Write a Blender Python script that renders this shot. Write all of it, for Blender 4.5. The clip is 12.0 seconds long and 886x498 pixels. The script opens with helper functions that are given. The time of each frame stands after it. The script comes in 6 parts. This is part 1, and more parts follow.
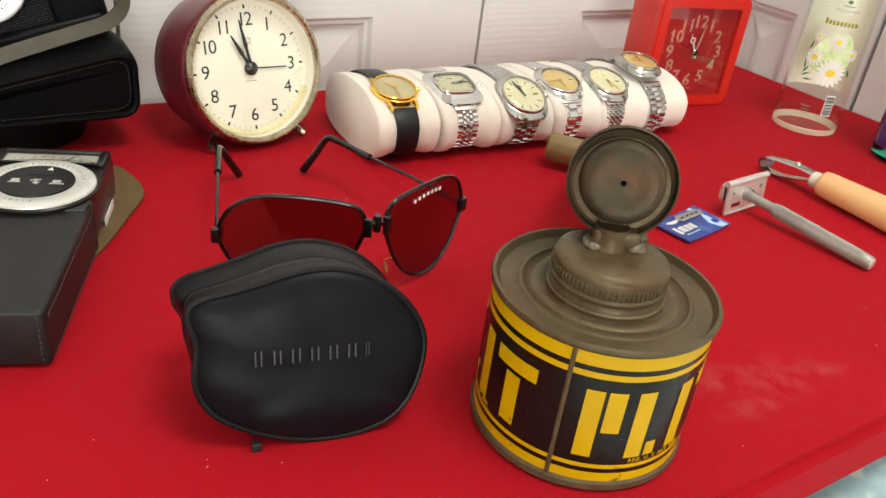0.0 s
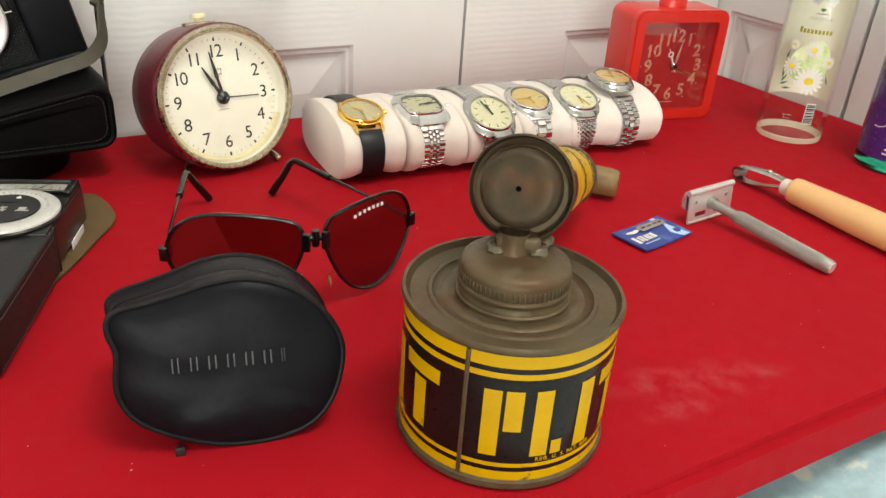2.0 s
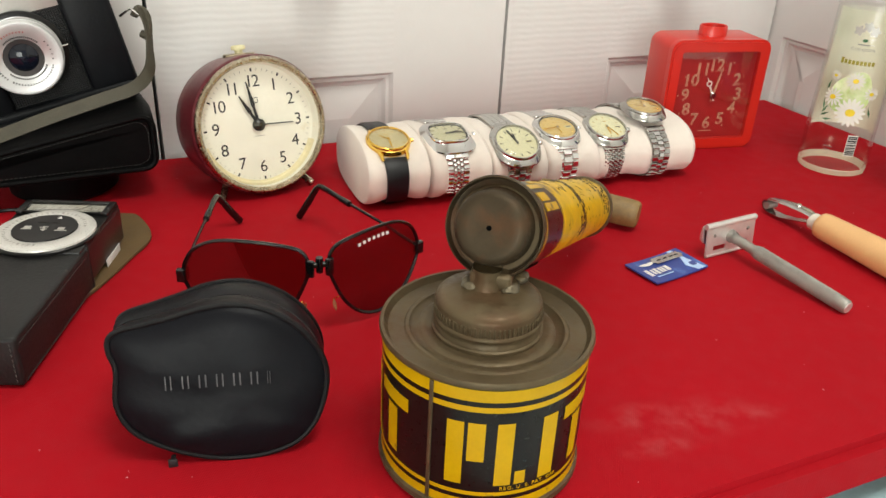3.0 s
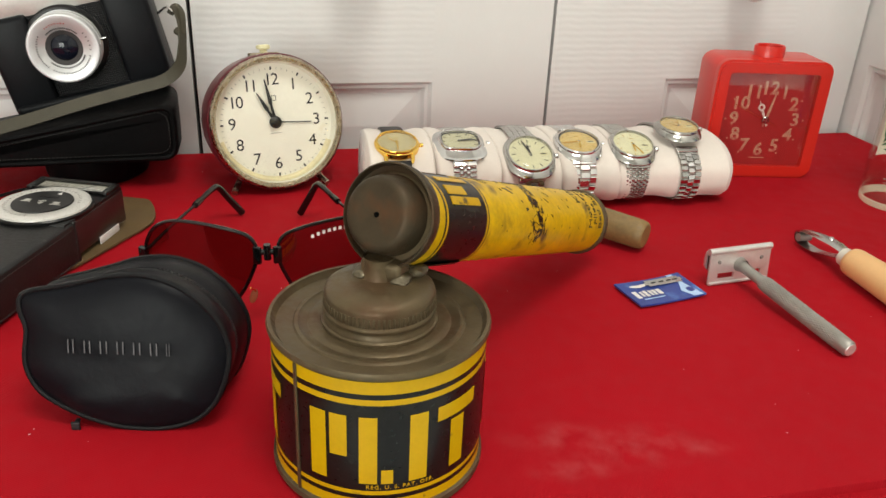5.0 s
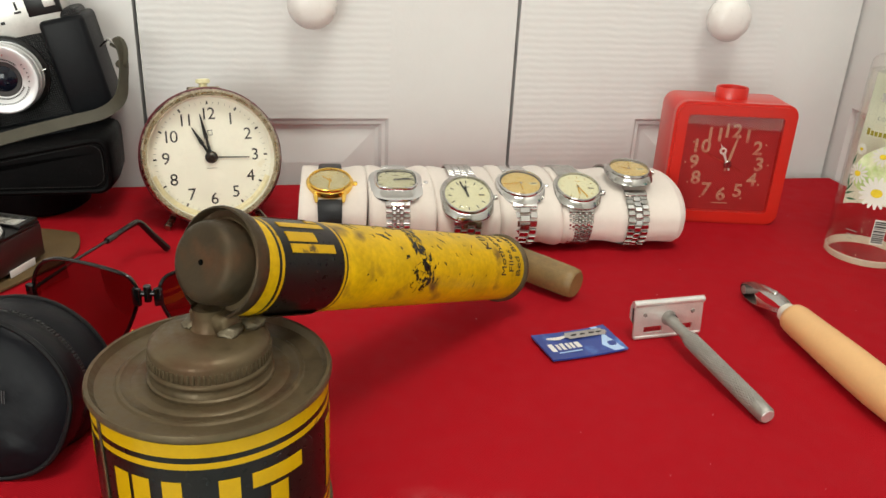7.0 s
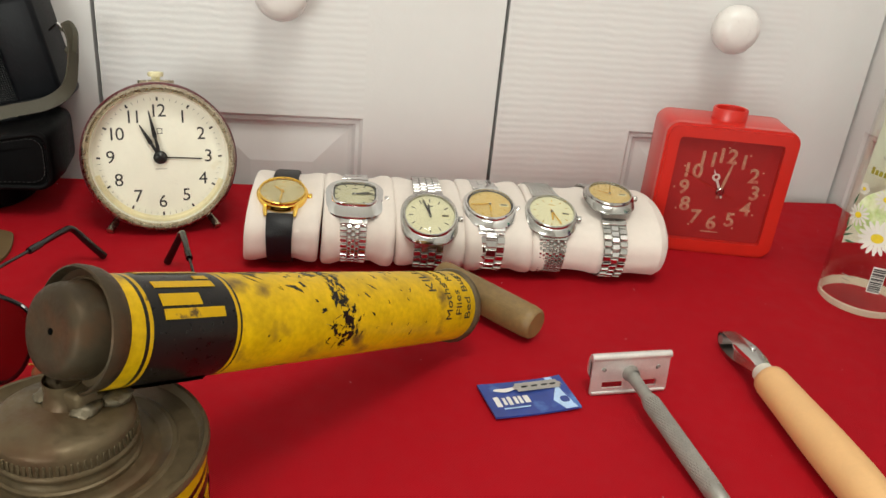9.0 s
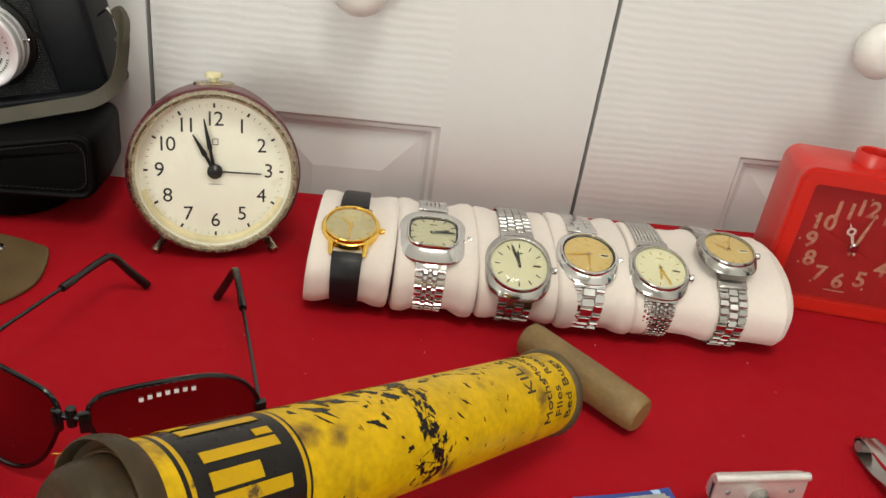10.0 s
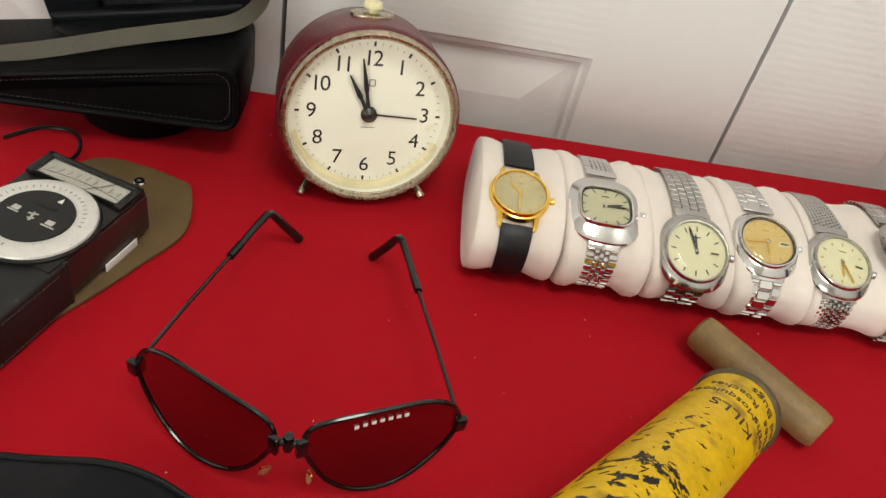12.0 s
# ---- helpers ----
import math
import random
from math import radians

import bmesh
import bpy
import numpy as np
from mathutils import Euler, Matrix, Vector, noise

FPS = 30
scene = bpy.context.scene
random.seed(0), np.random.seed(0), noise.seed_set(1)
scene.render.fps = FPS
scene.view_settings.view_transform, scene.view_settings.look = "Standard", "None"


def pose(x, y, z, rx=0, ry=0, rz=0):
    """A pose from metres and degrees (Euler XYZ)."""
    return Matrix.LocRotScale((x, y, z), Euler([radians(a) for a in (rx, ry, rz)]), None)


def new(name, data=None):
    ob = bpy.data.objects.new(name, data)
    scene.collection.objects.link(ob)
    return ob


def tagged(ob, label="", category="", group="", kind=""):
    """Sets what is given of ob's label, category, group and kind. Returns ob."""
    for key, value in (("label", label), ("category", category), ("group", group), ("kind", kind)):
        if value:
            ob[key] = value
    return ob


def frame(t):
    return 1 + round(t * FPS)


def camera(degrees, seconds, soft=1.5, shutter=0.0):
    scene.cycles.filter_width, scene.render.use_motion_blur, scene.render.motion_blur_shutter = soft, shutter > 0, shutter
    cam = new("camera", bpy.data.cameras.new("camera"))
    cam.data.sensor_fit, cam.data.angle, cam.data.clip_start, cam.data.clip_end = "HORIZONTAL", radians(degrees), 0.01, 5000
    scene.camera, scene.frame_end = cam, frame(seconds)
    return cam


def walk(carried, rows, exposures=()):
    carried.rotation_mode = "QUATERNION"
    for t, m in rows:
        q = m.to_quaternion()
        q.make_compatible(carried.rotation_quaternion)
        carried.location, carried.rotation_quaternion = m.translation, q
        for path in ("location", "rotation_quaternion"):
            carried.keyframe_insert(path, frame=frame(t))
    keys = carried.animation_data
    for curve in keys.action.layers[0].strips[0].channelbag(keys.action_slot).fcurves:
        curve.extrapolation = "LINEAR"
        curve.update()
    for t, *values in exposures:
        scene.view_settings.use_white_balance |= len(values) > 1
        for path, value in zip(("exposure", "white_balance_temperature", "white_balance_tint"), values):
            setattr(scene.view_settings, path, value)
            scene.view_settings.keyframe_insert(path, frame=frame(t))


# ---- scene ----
cam = camera(58.2, 12.0)
METRES, EYE, TILT, LEAN, TURN = 0.6, 0.2286, 0.0, 0.0, 0.0
ROWS = [
    (0.0, 0.0, 0.0, 0.0, 3.68, -29.5, -6.53),
    (0.5, 0.0068, -0.0051, -0.0061, 2.85, -28.7, -6.43),
    (1.0, 0.0229, -0.0082, -0.0072, 2.99, -28.2, -5.76),
    (1.5, 0.0558, -0.0105, 0.0019, 3.94, -27.92, -4.74),
    (2.0, 0.0931, -0.0176, 0.0069, 5.8, -27.72, -3.6),
    (2.5, 0.1171, -0.0318, 0.0154, 8.76, -27.49, -2.71),
    (3.0, 0.163, -0.0237, 0.036, 11.49, -27.07, -2.49),
    (3.5, 0.2052, -0.0142, 0.0401, 13.94, -26.72, -2.49),
    (5.5, 0.3478, 0.047, 0.0033, 23.57, -24.69, -2.27),
    (6.0, 0.3737, 0.0669, 0.0053, 24.52, -24.01, -2.06),
    (6.5, 0.3994, 0.0855, 0.0108, 25.0, -23.47, -2.04),
    (7.0, 0.4208, 0.1141, 0.0114, 24.83, -23.15, -2.64),
    (9.0, 0.4389, 0.2251, 0.0429, 27.24, -25.45, -5.06),
    (9.5, 0.3882, 0.2843, 0.058, 29.32, -27.12, -6.21),
    (10.0, 0.3194, 0.3369, 0.0737, 31.69, -29.55, -7.27),
    (10.5, 0.2703, 0.3705, 0.0791, 33.7, -32.54, -8.07),
    (11.0, 0.2164, 0.3805, 0.0789, 35.7, -35.72, -8.85),
    (11.5, 0.1752, 0.3726, 0.1055, 36.72, -39.18, -9.5),
    (12.0, 0.1249, 0.3473, 0.1315, 35.1, -42.27, -10.4),
]
walk(cam, [(t, pose(0, 0, EYE, TILT, LEAN, TURN) @ pose(METRES * x, METRES * y, METRES * z, 90 + pitch, roll, yaw)) for t, x, y, z, yaw, pitch, roll in ROWS],
     ((0.0, 0.38), (2.5, 0.26), (3.5, 0.14), (5.5, 0.08), (7.0, 0.05), (9.0, 0.0), (10.5, -0.04), (12.0, 0.03)))

# ---- light ----
WALL = Matrix.Translation((0.011, 0.758, 0)) @ Matrix.Rotation(radians(35), 4, "Z")   # x along the closet doors, y into them
world = bpy.data.worlds.new("world")
world.use_nodes = True
world.node_tree.nodes["Background"].inputs[0].default_value = (0.9, 0.95, 1.0, 1)
world.node_tree.nodes["Background"].inputs[1].default_value = 0.3
scene.world = world


def area_lamp(name, m, sx, sy, watts, colour):
    data = bpy.data.lights.new(name, "AREA")
    data.shape, data.size, data.size_y, data.energy, data.color = "RECTANGLE", sx, sy, watts, colour
    ob = new(name, data)
    ob.matrix_basis = m
    return ob


area_lamp("window_daylight", WALL @ pose(-1.55, -3.14, 0.55, 90, 0, 0), 1.5, 1.2, 42, (0.965, 0.995, 0.925))
area_lamp("ceiling_lamp_light", WALL @ pose(-0.06, -0.85, 1.66), 0.5, 0.5, 13.5, (0.965, 0.955, 0.86))


# ---- materials ----
def mat(name, colour, rough=0.5, metal=0.0, vary=0.12, scale=60.0, bump=0.0, bscale=900.0, spots=None, spot_at=0.62, spot_scale=None, spot_soft=0.06, coat=0.0, rvary=0.12, spec=0.5):
    """A surface with variation at two scales, fine relief and, with spots, patches of wear of another colour."""
    m = bpy.data.materials.new(name)
    m.use_nodes = True
    nt = m.node_tree
    bs = nt.nodes["Principled BSDF"]
    link = nt.links.new
    co = nt.nodes.new("ShaderNodeTexCoord")

    def noise_at(s, detail=4.0):
        n = nt.nodes.new("ShaderNodeTexNoise")
        n.inputs["Scale"].default_value, n.inputs["Detail"].default_value = s, detail
        link(co.outputs["Object"], n.inputs["Vector"])
        return n.outputs["Fac"]

    def maths(op, a, b):
        n = nt.nodes.new("ShaderNodeMath")
        n.operation = op
        for i, v in enumerate((a, b)):
            if isinstance(v, (int, float)):
                n.inputs[i].default_value = v
            else:
                link(v, n.inputs[i])
        return n.outputs[0]

    big, small = noise_at(scale), noise_at(scale * 9, 6.0)
    both = maths("ADD", maths("MULTIPLY", big, 0.6), maths("MULTIPLY", small, 0.4))
    mr = nt.nodes.new("ShaderNodeMapRange")
    mr.inputs["From Min"].default_value, mr.inputs["From Max"].default_value = 0.3, 0.7
    mr.inputs["To Min"].default_value, mr.inputs["To Max"].default_value = 1 - vary, 1 + vary
    link(both, mr.inputs["Value"])
    hs = nt.nodes.new("ShaderNodeHueSaturation")
    hs.inputs["Color"].default_value = (*colour, 1)
    link(mr.outputs[0], hs.inputs["Value"])
    out = hs.outputs[0]
    if spots:
        ramp = nt.nodes.new("ShaderNodeMapRange")
        ramp.inputs["From Min"].default_value, ramp.inputs["From Max"].default_value = spot_at, spot_at + spot_soft
        link(noise_at(spot_scale or scale * 2, 9.0), ramp.inputs["Value"])
        mx = nt.nodes.new("ShaderNodeMix")
        mx.data_type = "RGBA"
        link(ramp.outputs[0], mx.inputs["Factor"])
        link(out, mx.inputs[6])
        mx.inputs[7].default_value = (*spots, 1)
        out = mx.outputs[2]
    link(out, bs.inputs["Base Color"])
    bs.inputs["Metallic"].default_value = metal
    rr = nt.nodes.new("ShaderNodeMapRange")
    rr.inputs["From Min"].default_value, rr.inputs["From Max"].default_value = 0.3, 0.7
    rr.inputs["To Min"].default_value, rr.inputs["To Max"].default_value = max(0.02, rough * (1 - rvary)), min(1, rough * (1 + rvary))
    link(small, rr.inputs["Value"])
    link(rr.outputs[0], bs.inputs["Roughness"])
    bs.inputs["Coat Weight"].default_value = coat
    bs.inputs["Specular IOR Level"].default_value = spec
    bs.inputs["Coat Roughness"].default_value = 0.12
    if bump:
        bn = nt.nodes.new("ShaderNodeBump")
        bn.inputs["Strength"].default_value, bn.inputs["Distance"].default_value = 1.0, bump
        link(noise_at(bscale, 3.0), bn.inputs["Height"])
        link(bn.outputs[0], bs.inputs["Normal"])
    return m


def wave_bump(m, direction, scale, distance, distortion=2.0, detail=2.0, dscale=1.0):
    """Adds ridges (grain, weave, knurling) to a material's relief."""
    nt = m.node_tree
    bs = nt.nodes["Principled BSDF"]
    co = nt.nodes.new("ShaderNodeTexCoord")
    w = nt.nodes.new("ShaderNodeTexWave")
    w.bands_direction = direction
    for key, v in (("Scale", scale), ("Distortion", distortion), ("Detail", detail), ("Detail Scale", dscale)):
        w.inputs[key].default_value = v
    nt.links.new(co.outputs["Object"], w.inputs["Vector"])
    bn = nt.nodes.new("ShaderNodeBump")
    bn.inputs["Strength"].default_value, bn.inputs["Distance"].default_value = 1.0, distance
    nt.links.new(w.outputs["Fac"], bn.inputs["Height"])
    if bs.inputs["Normal"].links:
        nt.links.new(bs.inputs["Normal"].links[0].from_socket, bn.inputs["Normal"])
    nt.links.new(bn.outputs[0], bs.inputs["Normal"])
    return m


def glass_mat(name, colour, rough=0.02, ior=1.45):
    m = bpy.data.materials.new(name)
    m.use_nodes = True
    bs = m.node_tree.nodes["Principled BSDF"]
    bs.inputs["Base Color"].default_value = (*colour, 1)
    bs.inputs["Roughness"].default_value, bs.inputs["IOR"].default_value = rough, ior
    bs.inputs["Transmission Weight"].default_value = 1.0
    return m


def thin_glass(name, tint=(1, 1, 1), gloss=0.08):
    """A thin pane that lets light straight through and mirrors a little."""
    m = bpy.data.materials.new(name)
    m.use_nodes = True
    nt = m.node_tree
    for n in list(nt.nodes):
        nt.nodes.remove(n)
    out, mix = nt.nodes.new("ShaderNodeOutputMaterial"), nt.nodes.new("ShaderNodeMixShader")
    tr, gl, lw = nt.nodes.new("ShaderNodeBsdfTransparent"), nt.nodes.new("ShaderNodeBsdfGlossy"), nt.nodes.new("ShaderNodeLayerWeight")
    pw, ad = nt.nodes.new("ShaderNodeMath"), nt.nodes.new("ShaderNodeMath")
    tr.inputs[0].default_value = (*tint, 1)
    gl.inputs["Roughness"].default_value = 0.03
    lw.inputs["Blend"].default_value = 0.5
    pw.operation, pw.inputs[1].default_value = "POWER", 5.0
    ad.inputs[1].default_value = gloss
    nt.links.new(lw.outputs["Facing"], pw.inputs[0])
    nt.links.new(pw.outputs[0], ad.inputs[0])
    nt.links.new(ad.outputs[0], mix.inputs[0])
    nt.links.new(tr.outputs[0], mix.inputs[1])
    nt.links.new(gl.outputs[0], mix.inputs[2])
    nt.links.new(mix.outputs[0], out.inputs[0])
    return m


SCUFFS = ((0.200, 0.335, 0.022, 30), (0.142, 0.316, 0.036, 25), (0.170, 0.322, 0.050, 30), (0.152, 0.297, 0.026, 30))
RED_CLOTH = mat("red_cloth", (0.36, 0.0038, 0.0105), 0.8, vary=0.05, scale=9, bump=0.00004, bscale=2500, spots=(0.52, 0.10, 0.11), spot_at=0.735, spot_scale=24, spot_soft=0.12)
RED_CLOTH.node_tree.nodes["Principled BSDF"].inputs["Specular IOR Level"].default_value = 0.12


def rubbed(m, places, colour):
    """Dusty rubbed patches: streaky noise round given places (x, y, reach)."""
    nt = m.node_tree
    bs = nt.nodes["Principled BSDF"]
    co = nt.nodes.new("ShaderNodeTexCoord")
    total = None
    for x, y, reach, turn in places:
        mp = nt.nodes.new("ShaderNodeMapping")
        mp.vector_type = "TEXTURE"
        mp.inputs["Location"].default_value = (x, y, 0)
        mp.inputs["Rotation"].default_value = (0, 0, radians(turn))
        mp.inputs["Scale"].default_value = (reach, reach * 0.38, 1)
        gr = nt.nodes.new("ShaderNodeTexGradient")
        gr.gradient_type = "SPHERICAL"
        nt.links.new(co.outputs["Object"], mp.inputs["Vector"])
        nt.links.new(mp.outputs[0], gr.inputs[0])
        if total is None:
            total = gr.outputs["Fac"]
        else:
            ad = nt.nodes.new("ShaderNodeMath")
            ad.operation = "MAXIMUM"
            nt.links.new(total, ad.inputs[0])
            nt.links.new(gr.outputs["Fac"], ad.inputs[1])
            total = ad.outputs[0]
    no = nt.nodes.new("ShaderNodeTexNoise")
    no.inputs["Scale"].default_value, no.inputs["Detail"].default_value = 85, 6
    nt.links.new(co.outputs["Object"], no.inputs["Vector"])
    mr = nt.nodes.new("ShaderNodeMapRange")
    mr.inputs["From Min"].default_value, mr.inputs["From Max"].default_value = 0.40, 0.85
    nt.links.new(no.outputs["Fac"], mr.inputs["Value"])
    mu = nt.nodes.new("ShaderNodeMath")
    mu.operation = "MULTIPLY"
    nt.links.new(total, mu.inputs[0])
    nt.links.new(mr.outputs[0], mu.inputs[1])
    mx = nt.nodes.new("ShaderNodeMix")
    mx.data_type = "RGBA"
    nt.links.new(mu.outputs[0], mx.inputs["Factor"])
    nt.links.new(bs.inputs["Base Color"].links[0].from_socket, mx.inputs[6])
    mx.inputs[7].default_value = (*colour, 1)
    nt.links.new(mx.outputs[2], bs.inputs["Base Color"])


rubbed(RED_CLOTH, SCUFFS, (0.40, 0.065, 0.070))
wave_bump(wave_bump(RED_CLOTH, "X", 330, 0.00005, 0.3), "Y", 330, 0.00005, 0.3)
DOOR_WHITE = mat("door_white", (0.74, 0.725, 0.715), 0.42, vary=0.02, scale=8, bump=0.00006, bscale=300)
GRAIN_RAIL = wave_bump(mat("door_white_grain", (0.74, 0.725, 0.715), 0.42, vary=0.02, scale=8), "Z", 52, 0.00008, 2.6, 2.0, 0.8)
WALL_PAINT = mat("wall_paint", (0.78, 0.76, 0.73), 0.7, vary=0.03, scale=4, bump=0.0002, bscale=200)
# near-black: painted shade for door gaps and pin holes, also dark print
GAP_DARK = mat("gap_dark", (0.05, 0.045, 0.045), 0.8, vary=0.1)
FLOOR_TILE = mat("floor_tile", (0.55, 0.5, 0.45), 0.35, vary=0.06, scale=5, bump=0.0002, bscale=60)
MAROON = mat("maroon_enamel", (0.105, 0.012, 0.018), 0.34, vary=0.1, scale=40, bump=0.00004, bscale=500, spots=(0.22, 0.1, 0.07), spot_at=0.74, spot_scale=110, coat=0.08, spec=0.35)
NICKEL = mat("tarnished_nickel", (0.44, 0.38, 0.28), 0.27, 1.0, vary=0.15, scale=25, spots=(0.24, 0.15, 0.08), spot_at=0.56, spot_scale=20, spot_soft=0.25)
DIAL_CREAM = mat("dial_cream", (0.86, 0.84, 0.73), 0.55, vary=0.05, scale=45, spots=(0.60, 0.47, 0.2), spot_at=0.68, spot_scale=38, spot_soft=0.2)
STAIN = mat("yellow_stain", (0.77, 0.69, 0.44), 0.45, vary=0.18, scale=50)
HOLE = mat("deep_hole", (0.003, 0.003, 0.003), 0.9, spec=0.0)
INK = mat("black_ink", (0.012, 0.011, 0.011), 0.5, vary=0.1)
BLACK_PAINT = mat("black_paint", (0.012, 0.012, 0.013), 0.3, vary=0.15, scale=120)
IVORY = mat("ivory_plastic", (0.72, 0.66, 0.40), 0.4, vary=0.1)
RED_PLASTIC = mat("red_plastic", (0.56, 0.018, 0.010), 0.32, vary=0.03, scale=30, coat=0.1, rvary=0.04)
RED_DIAL = mat("red_dial", (0.36, 0.012, 0.012), 0.55, vary=0.12, scale=40)
PINK_PRINT = mat("luminous_print", (0.54, 0.29, 0.19), 0.6, vary=0.5, scale=90, spots=(0.36, 0.06, 0.05), spot_at=0.50, spot_scale=70, spot_soft=0.2)
CUSHION = mat("suede_cushion", (0.74, 0.66, 0.60), 0.85, vary=0.05, scale=30, bump=0.00015, bscale=1500)
CUSHION.node_tree.nodes["Principled BSDF"].inputs["Sheen Weight"].default_value = 0.3
CHROME = mat("chrome", (0.64, 0.63, 0.62), 0.11, 1.0, vary=0.05, scale=80, bump=0.00001, bscale=1200)
STEEL = mat("brushed_steel", (0.46, 0.45, 0.43), 0.17, 1.0, vary=0.1, scale=200, bump=0.00002, bscale=2600)
GOLD = mat("gold_plate", (0.86, 0.56, 0.12), 0.16, 1.0, vary=0.12, scale=120, bump=0.00002, bscale=1100, spots=(0.35, 0.2, 0.06), spot_at=0.7, spot_scale=300)
DIAL_IVORY = mat("watch_dial_ivory", (0.72, 0.68, 0.47), 0.35, vary=0.05, scale=150)
DIAL_OLIVE = mat("watch_dial_olive", (0.52, 0.49, 0.33), 0.35, vary=0.06, scale=150)
DIAL_AGED = mat("watch_dial_aged", (0.48, 0.41, 0.23), 0.4, vary=0.22, scale=110)
DIAL_GOLD = mat("watch_dial_gold", (0.66, 0.47, 0.17), 0.3, 0.1, vary=0.06, scale=150)
LEATHER_STRAP = mat("black_leather_strap", (0.006, 0.006, 0.008), 0.42, vary=0.3, scale=300, bump=0.00015, bscale=900, spec=0.35)
CRYSTAL = thin_glass("watch_crystal", (0.97, 0.97, 0.95), 0.03)
CLOCK_GLASS = thin_glass("clock_glass", (0.98, 0.98, 0.96), 0.02)
DUSTY_GLASS = thin_glass("dusty_window", (0.96, 0.93, 0.92), 0.055)
TIN = mat("tarnished_tin", (0.108, 0.078, 0.042), 0.47, 0.40, vary=0.32, scale=38, bump=0.00010, bscale=600, spots=(0.085, 0.040, 0.018), spot_at=0.50, spot_scale=42, spot_soft=0.22, rvary=0.4, spec=0.3)
NOZZLE_TIN = mat("rusted_tin", (0.052, 0.037, 0.021), 0.48, 0.38, vary=0.25, scale=60, bump=0.0001, bscale=500, spots=(0.085, 0.042, 0.020), spot_at=0.46, spot_scale=90, spot_soft=0.25, rvary=0.3, spec=0.22)
SOLDER = mat("solder", (0.14, 0.115, 0.075), 0.42, 0.6, vary=0.3, scale=200, bump=0.0006, bscale=260)
YELLOW = mat("yellow_litho", (0.52, 0.31, 0.0015), 0.33, vary=0.08, scale=60, bump=0.00003, bscale=700, spots=(0.10, 0.06, 0.02), spot_at=0.66, spot_scale=130, coat=0.0, spec=0.22)
YELLOW_WORN = mat("yellow_litho_worn", (0.60, 0.375, 0.002), 0.36, vary=0.30, scale=38, bump=0.00005, bscale=500, spots=(0.15, 0.085, 0.02), spot_at=0.575, spot_scale=58, spot_soft=0.15, coat=0.0, spec=0.2)
LITHO_BLACK = mat("black_litho", (0.007, 0.0055, 0.005), 0.30, vary=0.3, scale=60, spots=(0.045, 0.028, 0.02), spot_at=0.7, spot_scale=150, spec=0.28)
HANDLE_WOOD = wave_bump(mat("worn_handle_wood", (0.205, 0.126, 0.044), 0.5, vary=0.3, scale=45, bump=0.00012, bscale=300, spots=(0.09, 0.058, 0.028), spot_at=0.60, spot_scale=55, spot_soft=0.15), "Y", 300, 0.00003, 3)


# ---- shapes ----
def bm_from(verts, faces):
    bm = bmesh.new()
    vs = [bm.verts.new(v) for v in verts]
    for f in faces:
        try:
            bm.faces.new([vs[i] for i in f])
        except ValueError:
            pass
    return bm


def moved(bm, m):
    bmesh.ops.transform(bm, matrix=m, verts=bm.verts)
    return bm


def joined(*bms):
    out = bmesh.new()
    for b in bms:
        me = bpy.data.meshes.new("tmp")
        b.to_mesh(me)
        b.free()
        out.from_mesh(me)
        bpy.data.meshes.remove(me)
    return out


def lathe(profile, n=48, a0=0.0, a1=360.0):
    """A turned shape round z from (radius, height) pairs."""
    full = abs(a1 - a0) >= 359.9
    k = n if full else n + 1
    verts, faces, rings = [], [], []
    for r, z in profile:
        if r < 1e-7:
            verts.append((0, 0, z))
            rings.append([len(verts) - 1] * k)
        else:
            ring = []
            for i in range(k):
                a = radians(a0 + (a1 - a0) * i / n)
                verts.append((r * math.cos(a), r * math.sin(a), z))
                ring.append(len(verts) - 1)
            rings.append(ring)
    for p, q in zip(rings, rings[1:]):
        for i in range(n):
            j = (i + 1) % k
            f = [p[i], p[j], q[j], q[i]]
            f = [v for s, v in enumerate(f) if v not in f[:s]]
            if len(f) > 2:
                faces.append(f)
    bm = bm_from(verts, faces)
    bmesh.ops.recalc_face_normals(bm, faces=bm.faces)
    return bm


def box(sx, sy, sz, bevel=0.0, at=(0, 0, 0), segs=2):
    """A block with rounded edges; at is the middle of its underside."""
    bm = bmesh.new()
    bmesh.ops.create_cube(bm, size=1.0)
    moved(bm, Matrix.Translation((at[0], at[1], at[2] + sz / 2)) @ Matrix.Diagonal((sx, sy, sz, 1)))
    if bevel:
        bmesh.ops.bevel(bm, geom=bm.edges[:], offset=bevel, segments=segs, affect="EDGES", profile=0.5)
    return bm


def prism(outline, z0, z1, bevel=0.0, segs=2):
    """A flat outline in x, y made thick from z0 to z1, with rounded rims."""
    n = len(outline)
    bm = bm_from([(x, y, z0) for x, y in outline] + [(x, y, z1) for x, y in outline],
                 [list(range(n))[::-1], list(range(n, 2 * n))] + [[i, (i + 1) % n, n + (i + 1) % n, n + i] for i in range(n)])
    bmesh.ops.recalc_face_normals(bm, faces=bm.faces)
    if bevel:
        rim = [e for e in bm.edges if abs(e.verts[0].co.z - e.verts[1].co.z) < 1e-9]
        bmesh.ops.bevel(bm, geom=rim, offset=bevel, segments=segs, affect="EDGES", profile=0.5)
    return bm


